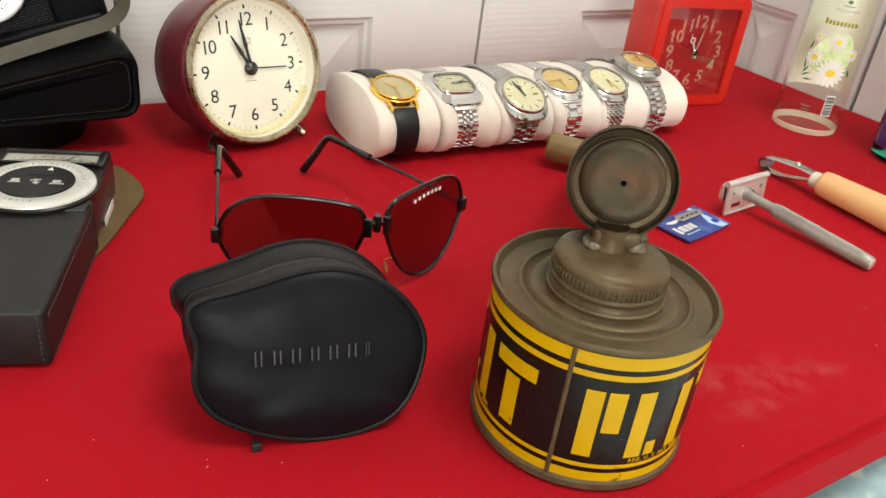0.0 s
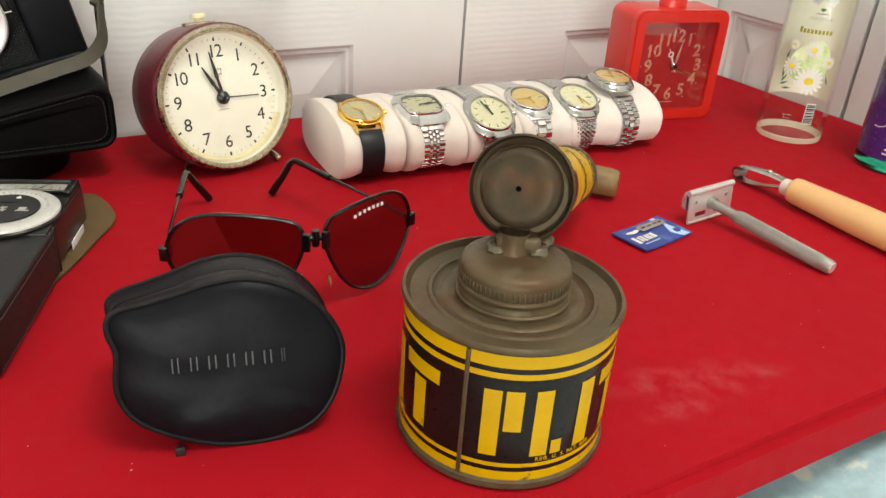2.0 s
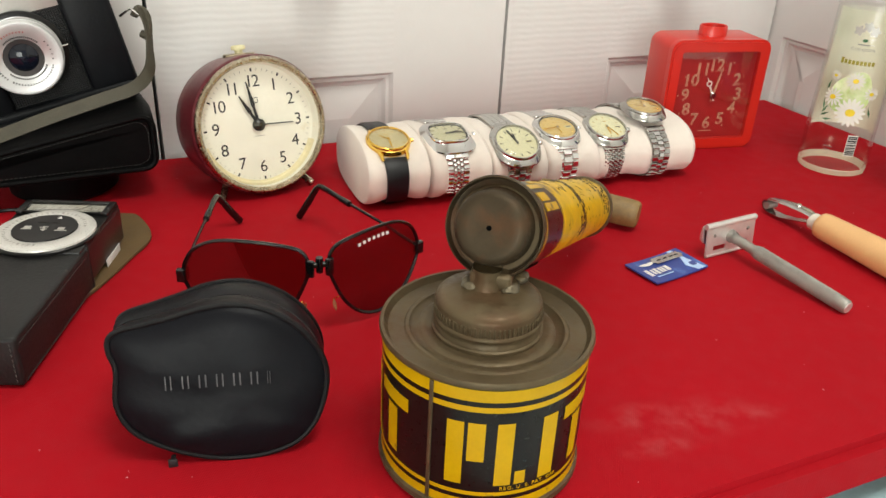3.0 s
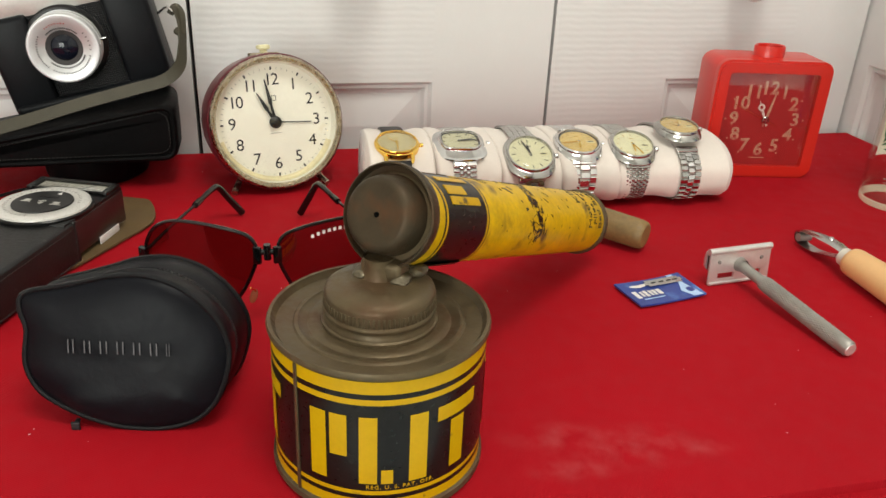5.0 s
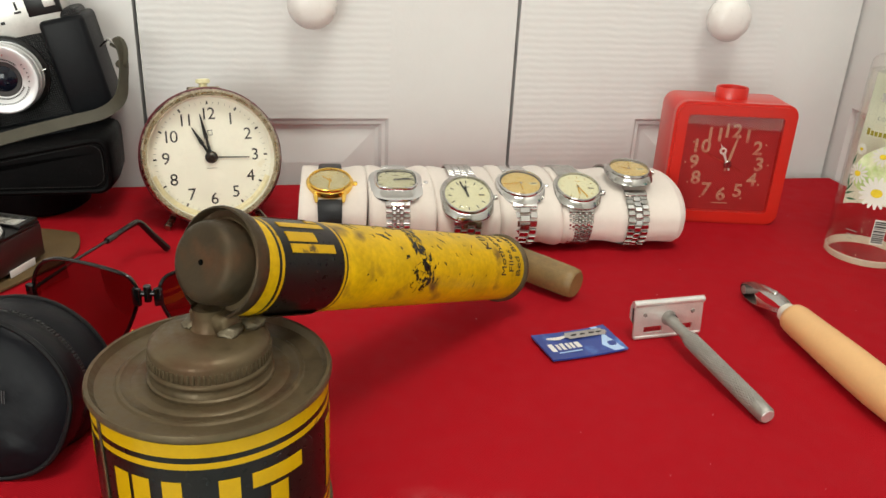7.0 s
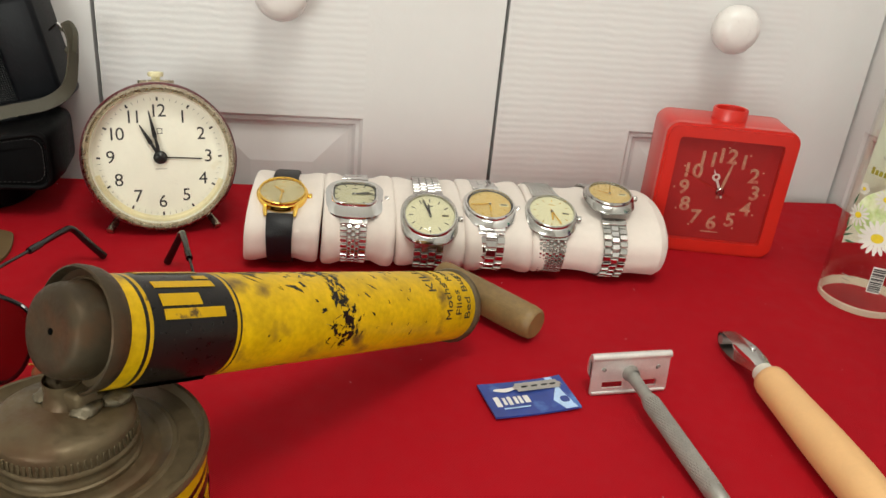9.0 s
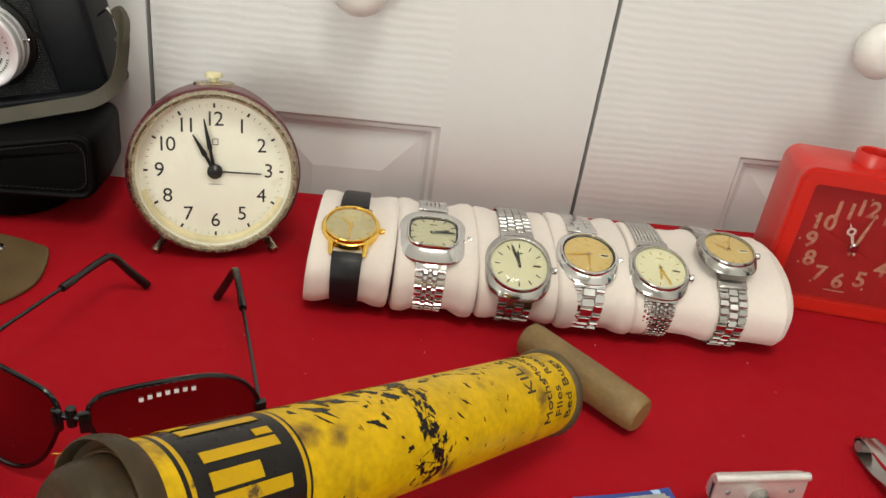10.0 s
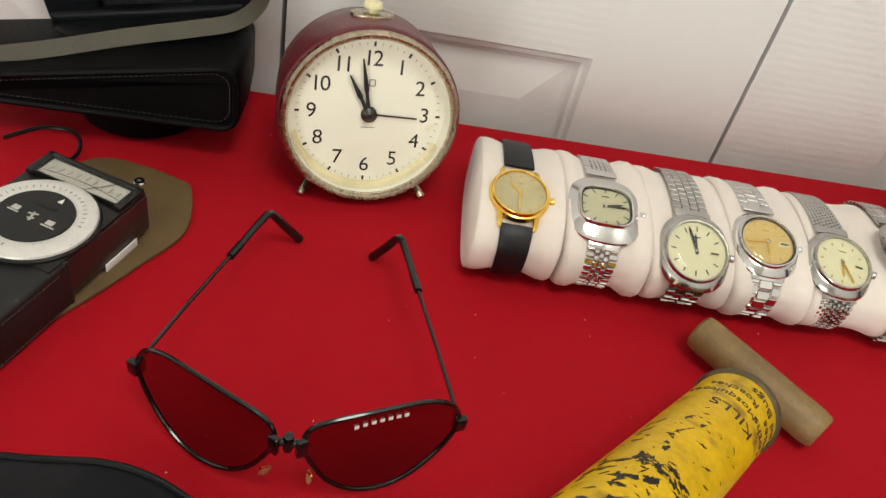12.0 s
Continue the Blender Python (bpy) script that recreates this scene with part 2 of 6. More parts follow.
def catmull(points, n=8, closed=False):
    """A smooth line through points."""
    p = [Vector(q) for q in points]
    out, k = [], len(p)
    for i in range(k if closed else k - 1):
        a, b, c, d = ((p[(i + s) % k] if closed else p[min(max(i + s, 0), k - 1)]) for s in (-1, 0, 1, 2))
        for j in range(n):
            t = j / n
            out.append(0.5 * (2 * b + (c - a) * t + (2 * a - 5 * b + 4 * c - d) * t * t + (3 * b - a - 3 * c + d) * t ** 3))
    if not closed:
        out.append(p[-1])
    return out


def sweep(points, radius=0.001, sides=8, closed=False, profile=None, up=None, radii=None):
    """A rod (or a band with the given cross-section) along a line."""
    pts = [Vector(q) for q in points]
    n = len(pts)
    prof = profile or [(radius * math.cos(2 * math.pi * i / sides), radius * math.sin(2 * math.pi * i / sides)) for i in range(sides)]
    k = len(prof)
    verts, faces, normal = [], [], None
    for i, p in enumerate(pts):
        t = (pts[(i + 1) % n] - pts[i - 1]) if closed else (pts[min(i + 1, n - 1)] - pts[max(i - 1, 0)])
        t.normalize()
        ref = Vector(up) if up else (normal or (Vector((0, 0, 1)) if abs(t.z) < 0.9 else Vector((1, 0, 0))))
        normal = (ref - t * ref.dot(t)).normalized()
        side = t.cross(normal)
        s = radii[i] / radius if radii else 1.0
        verts += [p + normal * a * s + side * b * s for a, b in prof]
    for i in range(n if closed else n - 1):
        for j in range(k):
            a, b = i * k + j, i * k + (j + 1) % k
            c, d = ((i + 1) % n) * k + (j + 1) % k, ((i + 1) % n) * k + j
            faces.append([a, b, c, d])
    if not closed:
        faces += [list(range(k))[::-1], list(range((n - 1) * k, n * k))]
    bm = bm_from(verts, faces)
    bmesh.ops.recalc_face_normals(bm, faces=bm.faces)
    return bm


def lettering(text, size, thick=0.0002, spread=1.0, bold=0.0):
    """Words in the built-in font as a mesh in x, y, centred on the origin."""
    cu = bpy.data.curves.new("lettering", "FONT")
    cu.body, cu.size, cu.extrude, cu.align_x, cu.align_y, cu.space_character = text, size, thick / 2, "CENTER", "CENTER", spread
    cu.resolution_u, cu.offset = 3, bold
    ob = bpy.data.objects.new("lettering", cu)
    me = bpy.data.meshes.new_from_object(ob)
    bm = bmesh.new()
    bm.from_mesh(me)
    bpy.data.objects.remove(ob)
    bpy.data.curves.remove(cu)
    bpy.data.meshes.remove(me)
    return bm


def wrapped(bm, r, a0=-90.0):
    """Bends a flat x, y mesh round an upright cylinder of radius r; x = 0 comes to the angle a0."""
    for v in bm.verts:
        a = radians(a0) + v.co.x / r
        v.co = ((r + v.co.z) * math.cos(a), (r + v.co.z) * math.sin(a), v.co.y)
    return bm


def cut_fine(bm, step):
    """Splits long edges, so that a mesh bends smoothly."""
    for _ in range(4):
        long = [e for e in bm.edges if e.calc_length() > step]
        if not long:
            break
        bmesh.ops.subdivide_edges(bm, edges=long, cuts=1)
    return bm


def part(name, bm, material, parent=None, label="", smooth=40.0, m=None, kind=""):
    """Links a bmesh as one mesh object under its thing."""
    me = bpy.data.meshes.new(name)
    bm.to_mesh(me)
    bm.free()
    if smooth:
        me.shade_smooth()
        me.set_sharp_from_angle(angle=radians(smooth))
    me.materials.append(material)
    ob = new(name, me)
    if m is not None:
        ob.matrix_basis = m
    ob.parent = parent
    return tagged(ob, label, kind=kind)


def again(ob, name, m, parent):
    """One more object on the same mesh."""
    o = new(name, ob.data)
    o.matrix_basis = m
    o.parent = parent
    return o


def thing(name, m, label, category, group="", kind=""):
    ob = new(name)
    ob.empty_display_size = 0.02
    ob.matrix_basis = m
    return tagged(ob, label, category, group, kind)


def disc(r, t, bevel=0.0, n=48):
    b = bevel
    return lathe([(0, 0), (r - b, 0), (r, b), (r, t - b), (r - b, t), (0, t)], n)


# ---- room ----
def wall_piece(name, x0, x1, y0, y1, z0, z1, material, label, category="wall"):
    ob = part(name, box(x1 - x0, y1 - y0, z1 - z0, 0.0, ((x0 + x1) / 2, (y0 + y1) / 2, z0)), material, None, label, 0, WALL)
    return tagged(ob, category=category, kind="structure")


wall_piece("floor", -2.4, 0.45, -3.3, 0.2, -0.80, -0.75, FLOOR_TILE, "beige tiled floor of the room", "floor")
wall_piece("ceiling", -2.4, 0.45, -3.3, 0.2, 1.75, 1.80, WALL_PAINT, "plain white ceiling of the room", "ceiling")
wall_piece("wall_north", -2.4, 0.45, 0.05, 0.15, -0.75, 1.75, WALL_PAINT, "white wall behind the closet doors")
wall_piece("wall_east", 0.40, 0.50, -3.3, 0.05, -0.75, 1.75, WALL_PAINT, "white wall beside the table")
wall_piece("wall_west", -2.5, -2.4, -3.3, 0.05, -0.75, 1.75, WALL_PAINT, "plain white wall at the end of the room")
# south wall with a window opening
for x0, x1, z0, z1 in ((-2.4, -2.3, -0.75, 1.75), (-0.8, 0.40, -0.75, 1.75), (-2.3, -0.8, -0.75, -0.05), (-2.3, -0.8, 1.15, 1.75)):
    wall_piece("wall_south", x0, x1, -3.3, -3.2, z0, z1, WALL_PAINT, "white wall round the window")
win = thing("window_1", WALL @ pose(-1.55, -3.25, -0.05), "white framed window that lets in daylight", "window", kind="structure")
for x in (-0.73, 0, 0.73):
    part("window_frame", box(0.04, 0.05, 1.2, 0.004, (x, 0, 0)), DOOR_WHITE, win)
for z in (0.0, 1.16):
    part("window_frame", box(1.42, 0.05, 0.04, 0.004, (0, 0, z)), DOOR_WHITE, win)
lampm = thing("ceiling_lamp", WALL @ pose(-0.06, -0.85, 1.75), "square white ceiling lamp", "ceiling lamp")
part("lamp_body", box(0.54, 0.54, 0.05, 0.006, (0, 0, -0.055)), DOOR_WHITE, lampm)

# closet doors with moulded panels
GLOSS_WHITE = mat("knob_white", (0.80, 0.76, 0.73), 0.3, vary=0.03, scale=30)


def closet_door(x0, x1, pan0, pan1, m, label, knob=None, grain=GRAIN_RAIL, top=0.056):
    """A door leaf: grained rails between smooth stiles, a sunk bevelled panel and a round knob."""
    z0, z1 = -0.73, 1.3
    leaf = thing("closet_door", m, label, "closet door", "closet doors", "structure")
    part("stile", box(pan0 - x0, 0.03, z1 - z0, 0.0, ((x0 + pan0) / 2, 0.015, z0)), grain, leaf)
    part("stile", box(x1 - pan1, 0.03, z1 - z0, 0.0, ((x1 + pan1) / 2, 0.015, z0)), DOOR_WHITE, leaf)
    w, c = pan1 - pan0, (pan0 + pan1) / 2
    part("rail", box(w, 0.03, 0.21, 0.0, (c, 0.015, top)), grain, leaf)
    part("rail", box(w, 0.03, 0.14, 0.0, (c, 0.015, z0)), grain, leaf)
    part("rail", box(w, 0.03, 0.12, 0.0, (c, 0.015, z1 - 0.12)), grain, leaf)
    for pz0, pz1 in ((z0 + 0.14, top), (top + 0.21, z1 - 0.12)):
        # rings of a moulding: a bead, a step, a cove that runs up to the raised field
        rings = [(0, 0), (0.003, 0.004), (0.006, 0.004), (0.009, 0.008), (0.012, 0.009), (0.042, 0.003)]
        verts, faces = [], []
        for inset, depth in rings:
            verts += [(pan0 + inset, depth, pz0 + inset), (pan1 - inset, depth, pz0 + inset), (pan1 - inset, depth, pz1 - inset), (pan0 + inset, depth, pz1 - inset)]
        for i in range(len(rings) - 1):
            for j in range(4):
                faces.append([4 * i + j, 4 * i + (j + 1) % 4, 4 * i + 4 + (j + 1) % 4, 4 * i + 4 + j])
        k = 4 * (len(rings) - 1)
        faces.append([k, k + 1, k + 2, k + 3])
        part("panel", bm_from(verts, faces), DOOR_WHITE, leaf, smooth=0)
    if knob:
        kn = part("knob", lathe([(0.0, 0.034), (0.010, 0.0335), (0.017, 0.030), (0.0205, 0.023), (0.0195, 0.016), (0.013, 0.010), (0.009, 0.006), (0.0095, 0.0), (0, 0)], 40),
                  GLOSS_WHITE, leaf, "round glossy white knob", m=pose(knob[0], 0, knob[1], 90, 0, 0))
    return leaf


G = 0.0016
closet_door(-0.653 + G, -0.3245 - G, -0.535, -0.437, WALL @ pose(0, 0.012, 0), "white closet door leaf with a moulded panel and grain")
closet_door(-0.3245 + G, 0.004 - G, -0.249, -0.1115, WALL @ pose(0, 0.012, 0), "white closet door leaf with round knob and moulded panel", (-0.180, 0.158))
closet_door(0.004 + G, 0.346, 0.129, 0.265, WALL @ pose(0, 0.012, 0), "white closet door leaf with round knob beside the room's corner", (0.197, 0.155))
# thin dark sheet: paints the closet's inner shade behind the gaps
part_back = wall_piece("trim", -0.66, 0.40, 0.043, 0.049, -0.75, 1.35, GAP_DARK, "dark sheet painted as shade behind the closet door gaps", "trim")
# doors of the wall at right angles, which meet at the corner
EAST = WALL @ pose(0.349, 0, 0, 0, 0, -90)
closet_door(-0.040, 0.176 - 0.002, 0.006, 0.083, EAST, "narrow white door leaf in the corner beside the table", grain=DOOR_WHITE, top=0.072)
closet_door(0.176 + 0.003, 0.56, 0.29, 0.45, EAST, "white door leaf with moulded panel beside the table", grain=DOOR_WHITE)
# the same painted shade, as a sheet behind the side door's gap
wall_piece("trim", 0.385, 0.392, -0.6, 0.04, -0.75, 1.35, GAP_DARK, "dark sheet painted as shade behind the side door gap", "trim")

# table with its cover
table = thing("table", WALL @ pose(-0.25, -0.25, -0.75), "long narrow table pushed against closet doors", "table")
LEG_WOOD = mat("table_wood", (0.22, 0.13, 0.07), 0.5, vary=0.2, scale=30)
part("tabletop", box(1.17, 0.478, 0.018, 0.002, (0, 0.003, 0.728)), LEG_WOOD, table)
leg = part("leg", box(0.04, 0.04, 0.726, 0.003, (-0.54, -0.02, 0.001)), LEG_WOOD, table)
for dx, dy in ((1.08, 0), (0, 0.20), (1.08, 0.20)):
    again(leg, "leg", Matrix.Translation((dx, dy, 0)), table)
# the cover: a sheet that wraps the top's edges
cb = bmesh.new()
bmesh.ops.create_cube(cb, size=1.0)
moved(cb, WALL @ Matrix.Translation((-0.252, -0.249, -0.0132)) @ Matrix.Diagonal((1.196, 0.492, 0.0264, 1)))
bmesh.ops.delete(cb, geom=[f for f in cb.faces if f.normal.z < -0.5], context="FACES")
bmesh.ops.bevel(cb, geom=[e for e in cb.edges if not e.is_boundary], offset=0.005, segments=4, affect="EDGES")
tagged(part("tablecloth", cb, RED_CLOTH, None, "taut red woven cloth covering the table top", 60), category="tablecloth")

# bed beside the table
BED_CLOTH = mat("bed_cover_print", (0.42, 0.58, 0.64), 0.8, vary=0.25, scale=14, bump=0.0006, bscale=120, spots=(0.80, 0.82, 0.76), spot_at=0.50, spot_scale=24, spot_soft=0.05)
bed = thing("bed", WALL @ pose(-0.30, -0.910, -0.75), "bed with a pale blue printed quilt reaching under the table", "bed")
verts, faces, nx, ny = [], [], 60, 50
for j in range(ny + 1):
    for i in range(nx + 1):
        x, y = -0.72 + 1.44 * i / nx, -0.55 + 1.10 * j / ny
        e = min(1.0, min(i, nx - i, j, ny - j) / 3)
        verts.append((x, y, 0.655 + 0.04 * math.sin(e * math.pi / 2) + 0.014 * noise.noise((x * 9, y * 9, 0)) + 0.012 * abs(math.sin(x * 28)) * abs(math.sin(y * 28))))
for j in range(ny):
    for i in range(nx):
        a = j * (nx + 1) + i
        faces.append([a, a + 1, a + nx + 2, a + nx + 1])
part("quilt", bm_from(verts, faces), BED_CLOTH, bed, "pale blue and white printed quilt")
part("mattress", box(1.40, 1.06, 0.47, 0.03, (0, 0, 0.18), 3), CUSHION, bed)
part("bed_base", box(1.36, 1.02, 0.18, 0.01, (0, 0, 0.0)), LEG_WOOD, bed)


# ---- sprayer ----
def sprayer():
    CX, CY, R = 0.0664, 0.2752, 0.0447
    sp = thing("insecticide_sprayer", pose(CX, CY, 0), "old yellow and black tin pump sprayer with tarnished lid", "sprayer")
    # round can: rolled rims, printed wall in bands
    bands = [(0.0650, 0.0594, YELLOW), (0.0594, 0.0570, LITHO_BLACK), (0.0570, 0.0544, YELLOW), (0.0544, 0.0138, LITHO_BLACK), (0.0138, 0.0118, YELLOW), (0.0118, 0.0096, LITHO_BLACK), (0.0096, 0.0052, YELLOW)]
    can = part("can", lathe([(0, 0.001), (R - 0.002, 0.001), (R + 0.0004, 0.0004), (R + 0.0014, 0.0018), (R + 0.0012, 0.0042), (R - 0.0002, 0.0054), (R - 0.0003, 0.065), (R + 0.0002, 0.0656),
                             (R + 0.0013, 0.0662), (R + 0.0016, 0.0676), (R + 0.0010, 0.0690), (R - 0.0004, 0.0690), (R - 0.0012, 0.0676), (R - 0.0022, 0.0664),
                             (R - 0.0090, 0.0660), (R - 0.0098, 0.0667), (R - 0.0112, 0.0667), (R - 0.0120, 0.0660), (R - 0.0150, 0.0657), (R - 0.0160, 0.0664), (0.0262, 0.0664), (0.0250, 0.0662), (0, 0.0662)], 96), TIN, sp, "tarnished grey-brown tin can")
    for z1, z0, m in bands:
        part("printed_band", lathe([(R + 0.0001, z0), (R + 0.0001, z1)], 96), m, can)
    part("seam", wrapped(cut_fine(box(0.0018, 0.061, 0.0006, 0.0002, (0, 0.0345, 0)), 0.004), R + 0.0001, -109.4), TIN, can, "soldered side seam")

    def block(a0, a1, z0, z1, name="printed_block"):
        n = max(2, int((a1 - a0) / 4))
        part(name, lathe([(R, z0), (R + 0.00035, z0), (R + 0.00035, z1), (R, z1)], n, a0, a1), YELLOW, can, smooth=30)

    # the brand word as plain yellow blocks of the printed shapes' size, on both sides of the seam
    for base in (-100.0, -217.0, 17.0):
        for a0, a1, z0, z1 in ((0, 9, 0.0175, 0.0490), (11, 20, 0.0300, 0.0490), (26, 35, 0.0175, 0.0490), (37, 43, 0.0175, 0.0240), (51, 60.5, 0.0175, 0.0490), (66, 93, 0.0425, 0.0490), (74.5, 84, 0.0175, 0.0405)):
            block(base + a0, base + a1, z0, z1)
        part("lettering", wrapped(moved(lettering("REG. U. S. PAT. OFF.", 0.0026, 0.0002, 1.2), Matrix.Translation((0, 0.0157, 0.0))), R + 0.0003, base + 47), YELLOW, can, "small yellow printed words")
    # screw cap with knurled skirt
    cap = part("screw_cap", lathe([(0.0240, 0.0662), (0.0240, 0.0676), (0.0232, 0.0682), (0.0229, 0.0696), (0.0226, 0.0700), (0.0226, 0.0712), (0.0233, 0.0718), (0.0235, 0.0728), (0.0230, 0.0738), (0.0227, 0.0740), (0.0227, 0.0796),
                                   (0.0222, 0.0812), (0.0196, 0.0830), (0.0120, 0.0842), (0.0, 0.0844)], 72), TIN, sp, "tarnished screw cap")
    rib = part("rib", box(0.0009, 0.0009, 0.0040, 0.0002, (0, 0, 0), 1), TIN, cap, m=pose(0.02275, 0, 0.0742))
    for i in range(1, 72):
        a = 5.0 * i
        again(rib, "rib", pose(0.02275 * math.cos(radians(a)), 0.02275 * math.sin(radians(a)), 0.0742, 0, 0, a), cap)
    # pump tube: runs from the nozzle end down to the handle
    n0, n1 = Vector((0.0650 - CX, 0.2828 - CY, 0.1078)), Vector((0.1010 - CX, 0.5020 - CY, 0.0290))
    ax = (n1 - n0).normalized()
    L = (n1 - n0).length
    # the tube's own frame: z along it, y up
    yv = (Vector((0, 0, 1)) - ax * ax.z).normalized()
    xv = yv.cross(ax)
    T = Matrix((( xv.x, yv.x, ax.x, n0.x), (xv.y, yv.y, ax.y, n0.y), (xv.z, yv.z, ax.z, n0.z), (0, 0, 0, 1)))
    r = 0.0196
    tube = part("pump_tube", lathe([(0, 0.004), (r - 0.001, 0.004), (r, 0.005), (r, L - 0.004), (r + 0.0012, L - 0.003), (r + 0.0018, L - 0.001), (r + 0.0012, L + 0.0005), (r - 0.001, L + 0.0005), (r - 0.0016, L - 0.001), (0, L - 0.001)], 72), TIN, sp, "tarnished tin pump tube", m=T)
    for z0, z1, m in ((0.0060, 0.0140, YELLOW_WORN), (0.0155, 0.0170, YELLOW), (0.0183, 0.0530, LITHO_BLACK), (0.0540, 0.0555, YELLOW), (0.0565, L - 0.0045, YELLOW_WORN)):
        part("printed_sleeve", lathe([(r + 0.00012, z0), (r + 0.00012, z1)], 72), m, tube)
    for z0, z1 in ((0.0140, 0.0155), (0.0170, 0.0183), (0.0530, 0.0540), (0.0555, 0.0565)):
        part("printed_line", lathe([(r + 0.00012, z0), (r + 0.00012, z1)], 72), LITHO_BLACK, tube)

    def on_tube(bm, angle, z):
        """Lays flat print on the tube: its reading line runs round the tube."""
        for v in bm.verts:
            a = radians(angle) + v.co.x / r
            rr = r + 0.0002 + v.co.z
            v.co = (rr * math.cos(a), rr * math.sin(a), z + v.co.y)
        return bm

    part("tube_bracket", lathe([(r + 0.0001, 0.006), (r + 0.0012, 0.0065), (r + 0.0012, 0.050), (r + 0.0001, 0.052)], 16, 236, 322), TIN, tube, "tin bracket under the tube")
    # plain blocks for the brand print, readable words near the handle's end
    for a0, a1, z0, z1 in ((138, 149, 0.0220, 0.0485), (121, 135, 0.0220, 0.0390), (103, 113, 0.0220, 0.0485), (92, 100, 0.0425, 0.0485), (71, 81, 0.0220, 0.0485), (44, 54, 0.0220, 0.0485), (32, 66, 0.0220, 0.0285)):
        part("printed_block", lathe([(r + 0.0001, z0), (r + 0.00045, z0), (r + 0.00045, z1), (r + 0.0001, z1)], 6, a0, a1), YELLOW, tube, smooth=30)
    for w, a, z, s in (("KILLS", 100, L - 0.044, 0.0100), ("Moths", 149, L - 0.031, 0.0082), ("Flies", 152, L - 0.0215, 0.0082), ("Bed Bugs", 136, L - 0.0120, 0.0082), ("Mosquitoes", 74, L - 0.031, 0.0070), ("Roaches", 80, L - 0.0215, 0.0070)):
        part("lettering", on_tube(moved(lettering(w, s, 0.0002), pose(0, 0, 0, 0, 0, 180)), a, z), INK, tube, "worn dark printed words", 0)
    # worn patches of the picture on the tube
    rng = random.Random(4)

    def worn_patch(a, z, sx, sy, turn):
        pts = []
        for i in range(13):
            q = 2 * math.pi * i / 13
            j = rng.uniform(0.3, 1.3)
            pts.append((sx * j * math.cos(q), sy * j * math.sin(q)))
        part("worn_print", on_tube(moved(prism(pts, 0, 0.00008), pose(0, 0, 0, 0, 0, turn)), a, z), LITHO_BLACK, tube, smooth=0)

    for k in range(130):                        # the dark picture in the middle, as a ragged band
        a = rng.uniform(62, 200)
        lines = k % 3 == 0
        worn_patch(a, 0.117 + rng.gauss(0, 0.0032 + 0.0022 * (a > 150)), rng.uniform(0.0014, 0.0040) if lines else rng.uniform(0.0005, 0.0024), 0.00022 if lines else rng.uniform(0.0004, 0.0019), rng.uniform(-80, 80))
    for k in range(44):                         # scattered nicks
        worn_patch(rng.uniform(60, 205), rng.uniform(0.069, L - 0.046), rng.uniform(0.0004, 0.0017), rng.uniform(0.0002, 0.0006), rng.uniform(-60, 60))
    for k in range(48):                         # heavy rubbing on the upper side
        z = rng.uniform(0.060, 0.165)
        worn_patch(rng.uniform(28, 104), z, rng.uniform(0.0008, 0.0046), rng.uniform(0.0003, 0.0013), rng.uniform(20, 90))
    for a, z, sx, sy, turn in ((88, 0.072, 0.0060, 0.0024, 50), (78, 0.083, 0.0065, 0.0018, 65), (70, 0.100, 0.0050, 0.0022, 40), (92, 0.108, 0.0055, 0.0016, 75), (60, 0.076, 0.0060, 0.0030, 35), (118, 0.090, 0.0052, 0.0015, 62), (112, 0.096, 0.0022, 0.0012, 20), (120, 0.142, 0.0026, 0.0006, 55), (132, 0.135, 0.0030, 0.0005, 50), (100, 0.150, 0.0020, 0.0009, 20)):
        worn_patch(a, z, sx, sy, turn)
    # nozzle end: rolled rim, dished face and round nose with a small hole
    rim = part("nozzle_head", lathe([(0.0150, 0.0070), (0.0202, 0.0078), (0.0208, 0.0068), (0.0213, 0.0050), (0.0217, 0.0018), (0.0214, 0.0004), (0.0208, 0.0000), (0.0203, 0.0008), (0.0200, 0.0036), (0.0172, 0.0046), (0.0164, 0.0036),
                                     (0.0160, -0.0030), (0.0154, -0.0056), (0.0142, -0.0072), (0.0122, -0.0079), (0.0090, -0.0076), (0.0045, -0.0070), (0.0024, -0.0073), (0.0011, -0.0072), (0.0010, -0.0045), (0, -0.0045)], 64), NOZZLE_TIN, sp, "tarnished round nozzle head with a small hole", m=T @ Matrix.Translation((0, 0.0014, 0)))
    part("nozzle_hole", disc(0.0011, 0.0003, 0, 16), HOLE, rim, m=pose(0, 0, -0.0075))
    # joint between tube and cap: saddle, solder blobs, folded lug
    part("saddle", joined(box(0.018, 0.026, 0.010, 0.002, (0, 0.012, 0.0820), 3), moved(lathe([(0.0085, 0.0825), (0.0070, 0.0850), (0.0060, 0.0890), (0.0064, 0.0930)], 24), Matrix.Translation((-0.002, 0.003, 0)))), TIN, sp)
    for x, y, z, s in ((-0.0080, 0.002, 0.0850, 0.0040), (0.0080, 0.003, 0.0850, 0.0042), (0.010, 0.013, 0.0846, 0.0044)):
        b = bmesh.new()
        bmesh.ops.create_icosphere(b, subdivisions=3, radius=s)
        for v in b.verts:
            v.co *= 1 + 0.25 * noise.noise(v.co * 400 + Vector((x, y, z)) * 900)
        part("solder_blob", moved(b, Matrix.Translation((x, y, z)) @ Matrix.Diagonal((1.15, 1.3, 0.6, 1))), SOLDER, sp)
    part("lug", box(0.0028, 0.0030, 0.0090, 0.0006, (-0.0025, 0.0015, 0.0830)), TIN, sp)
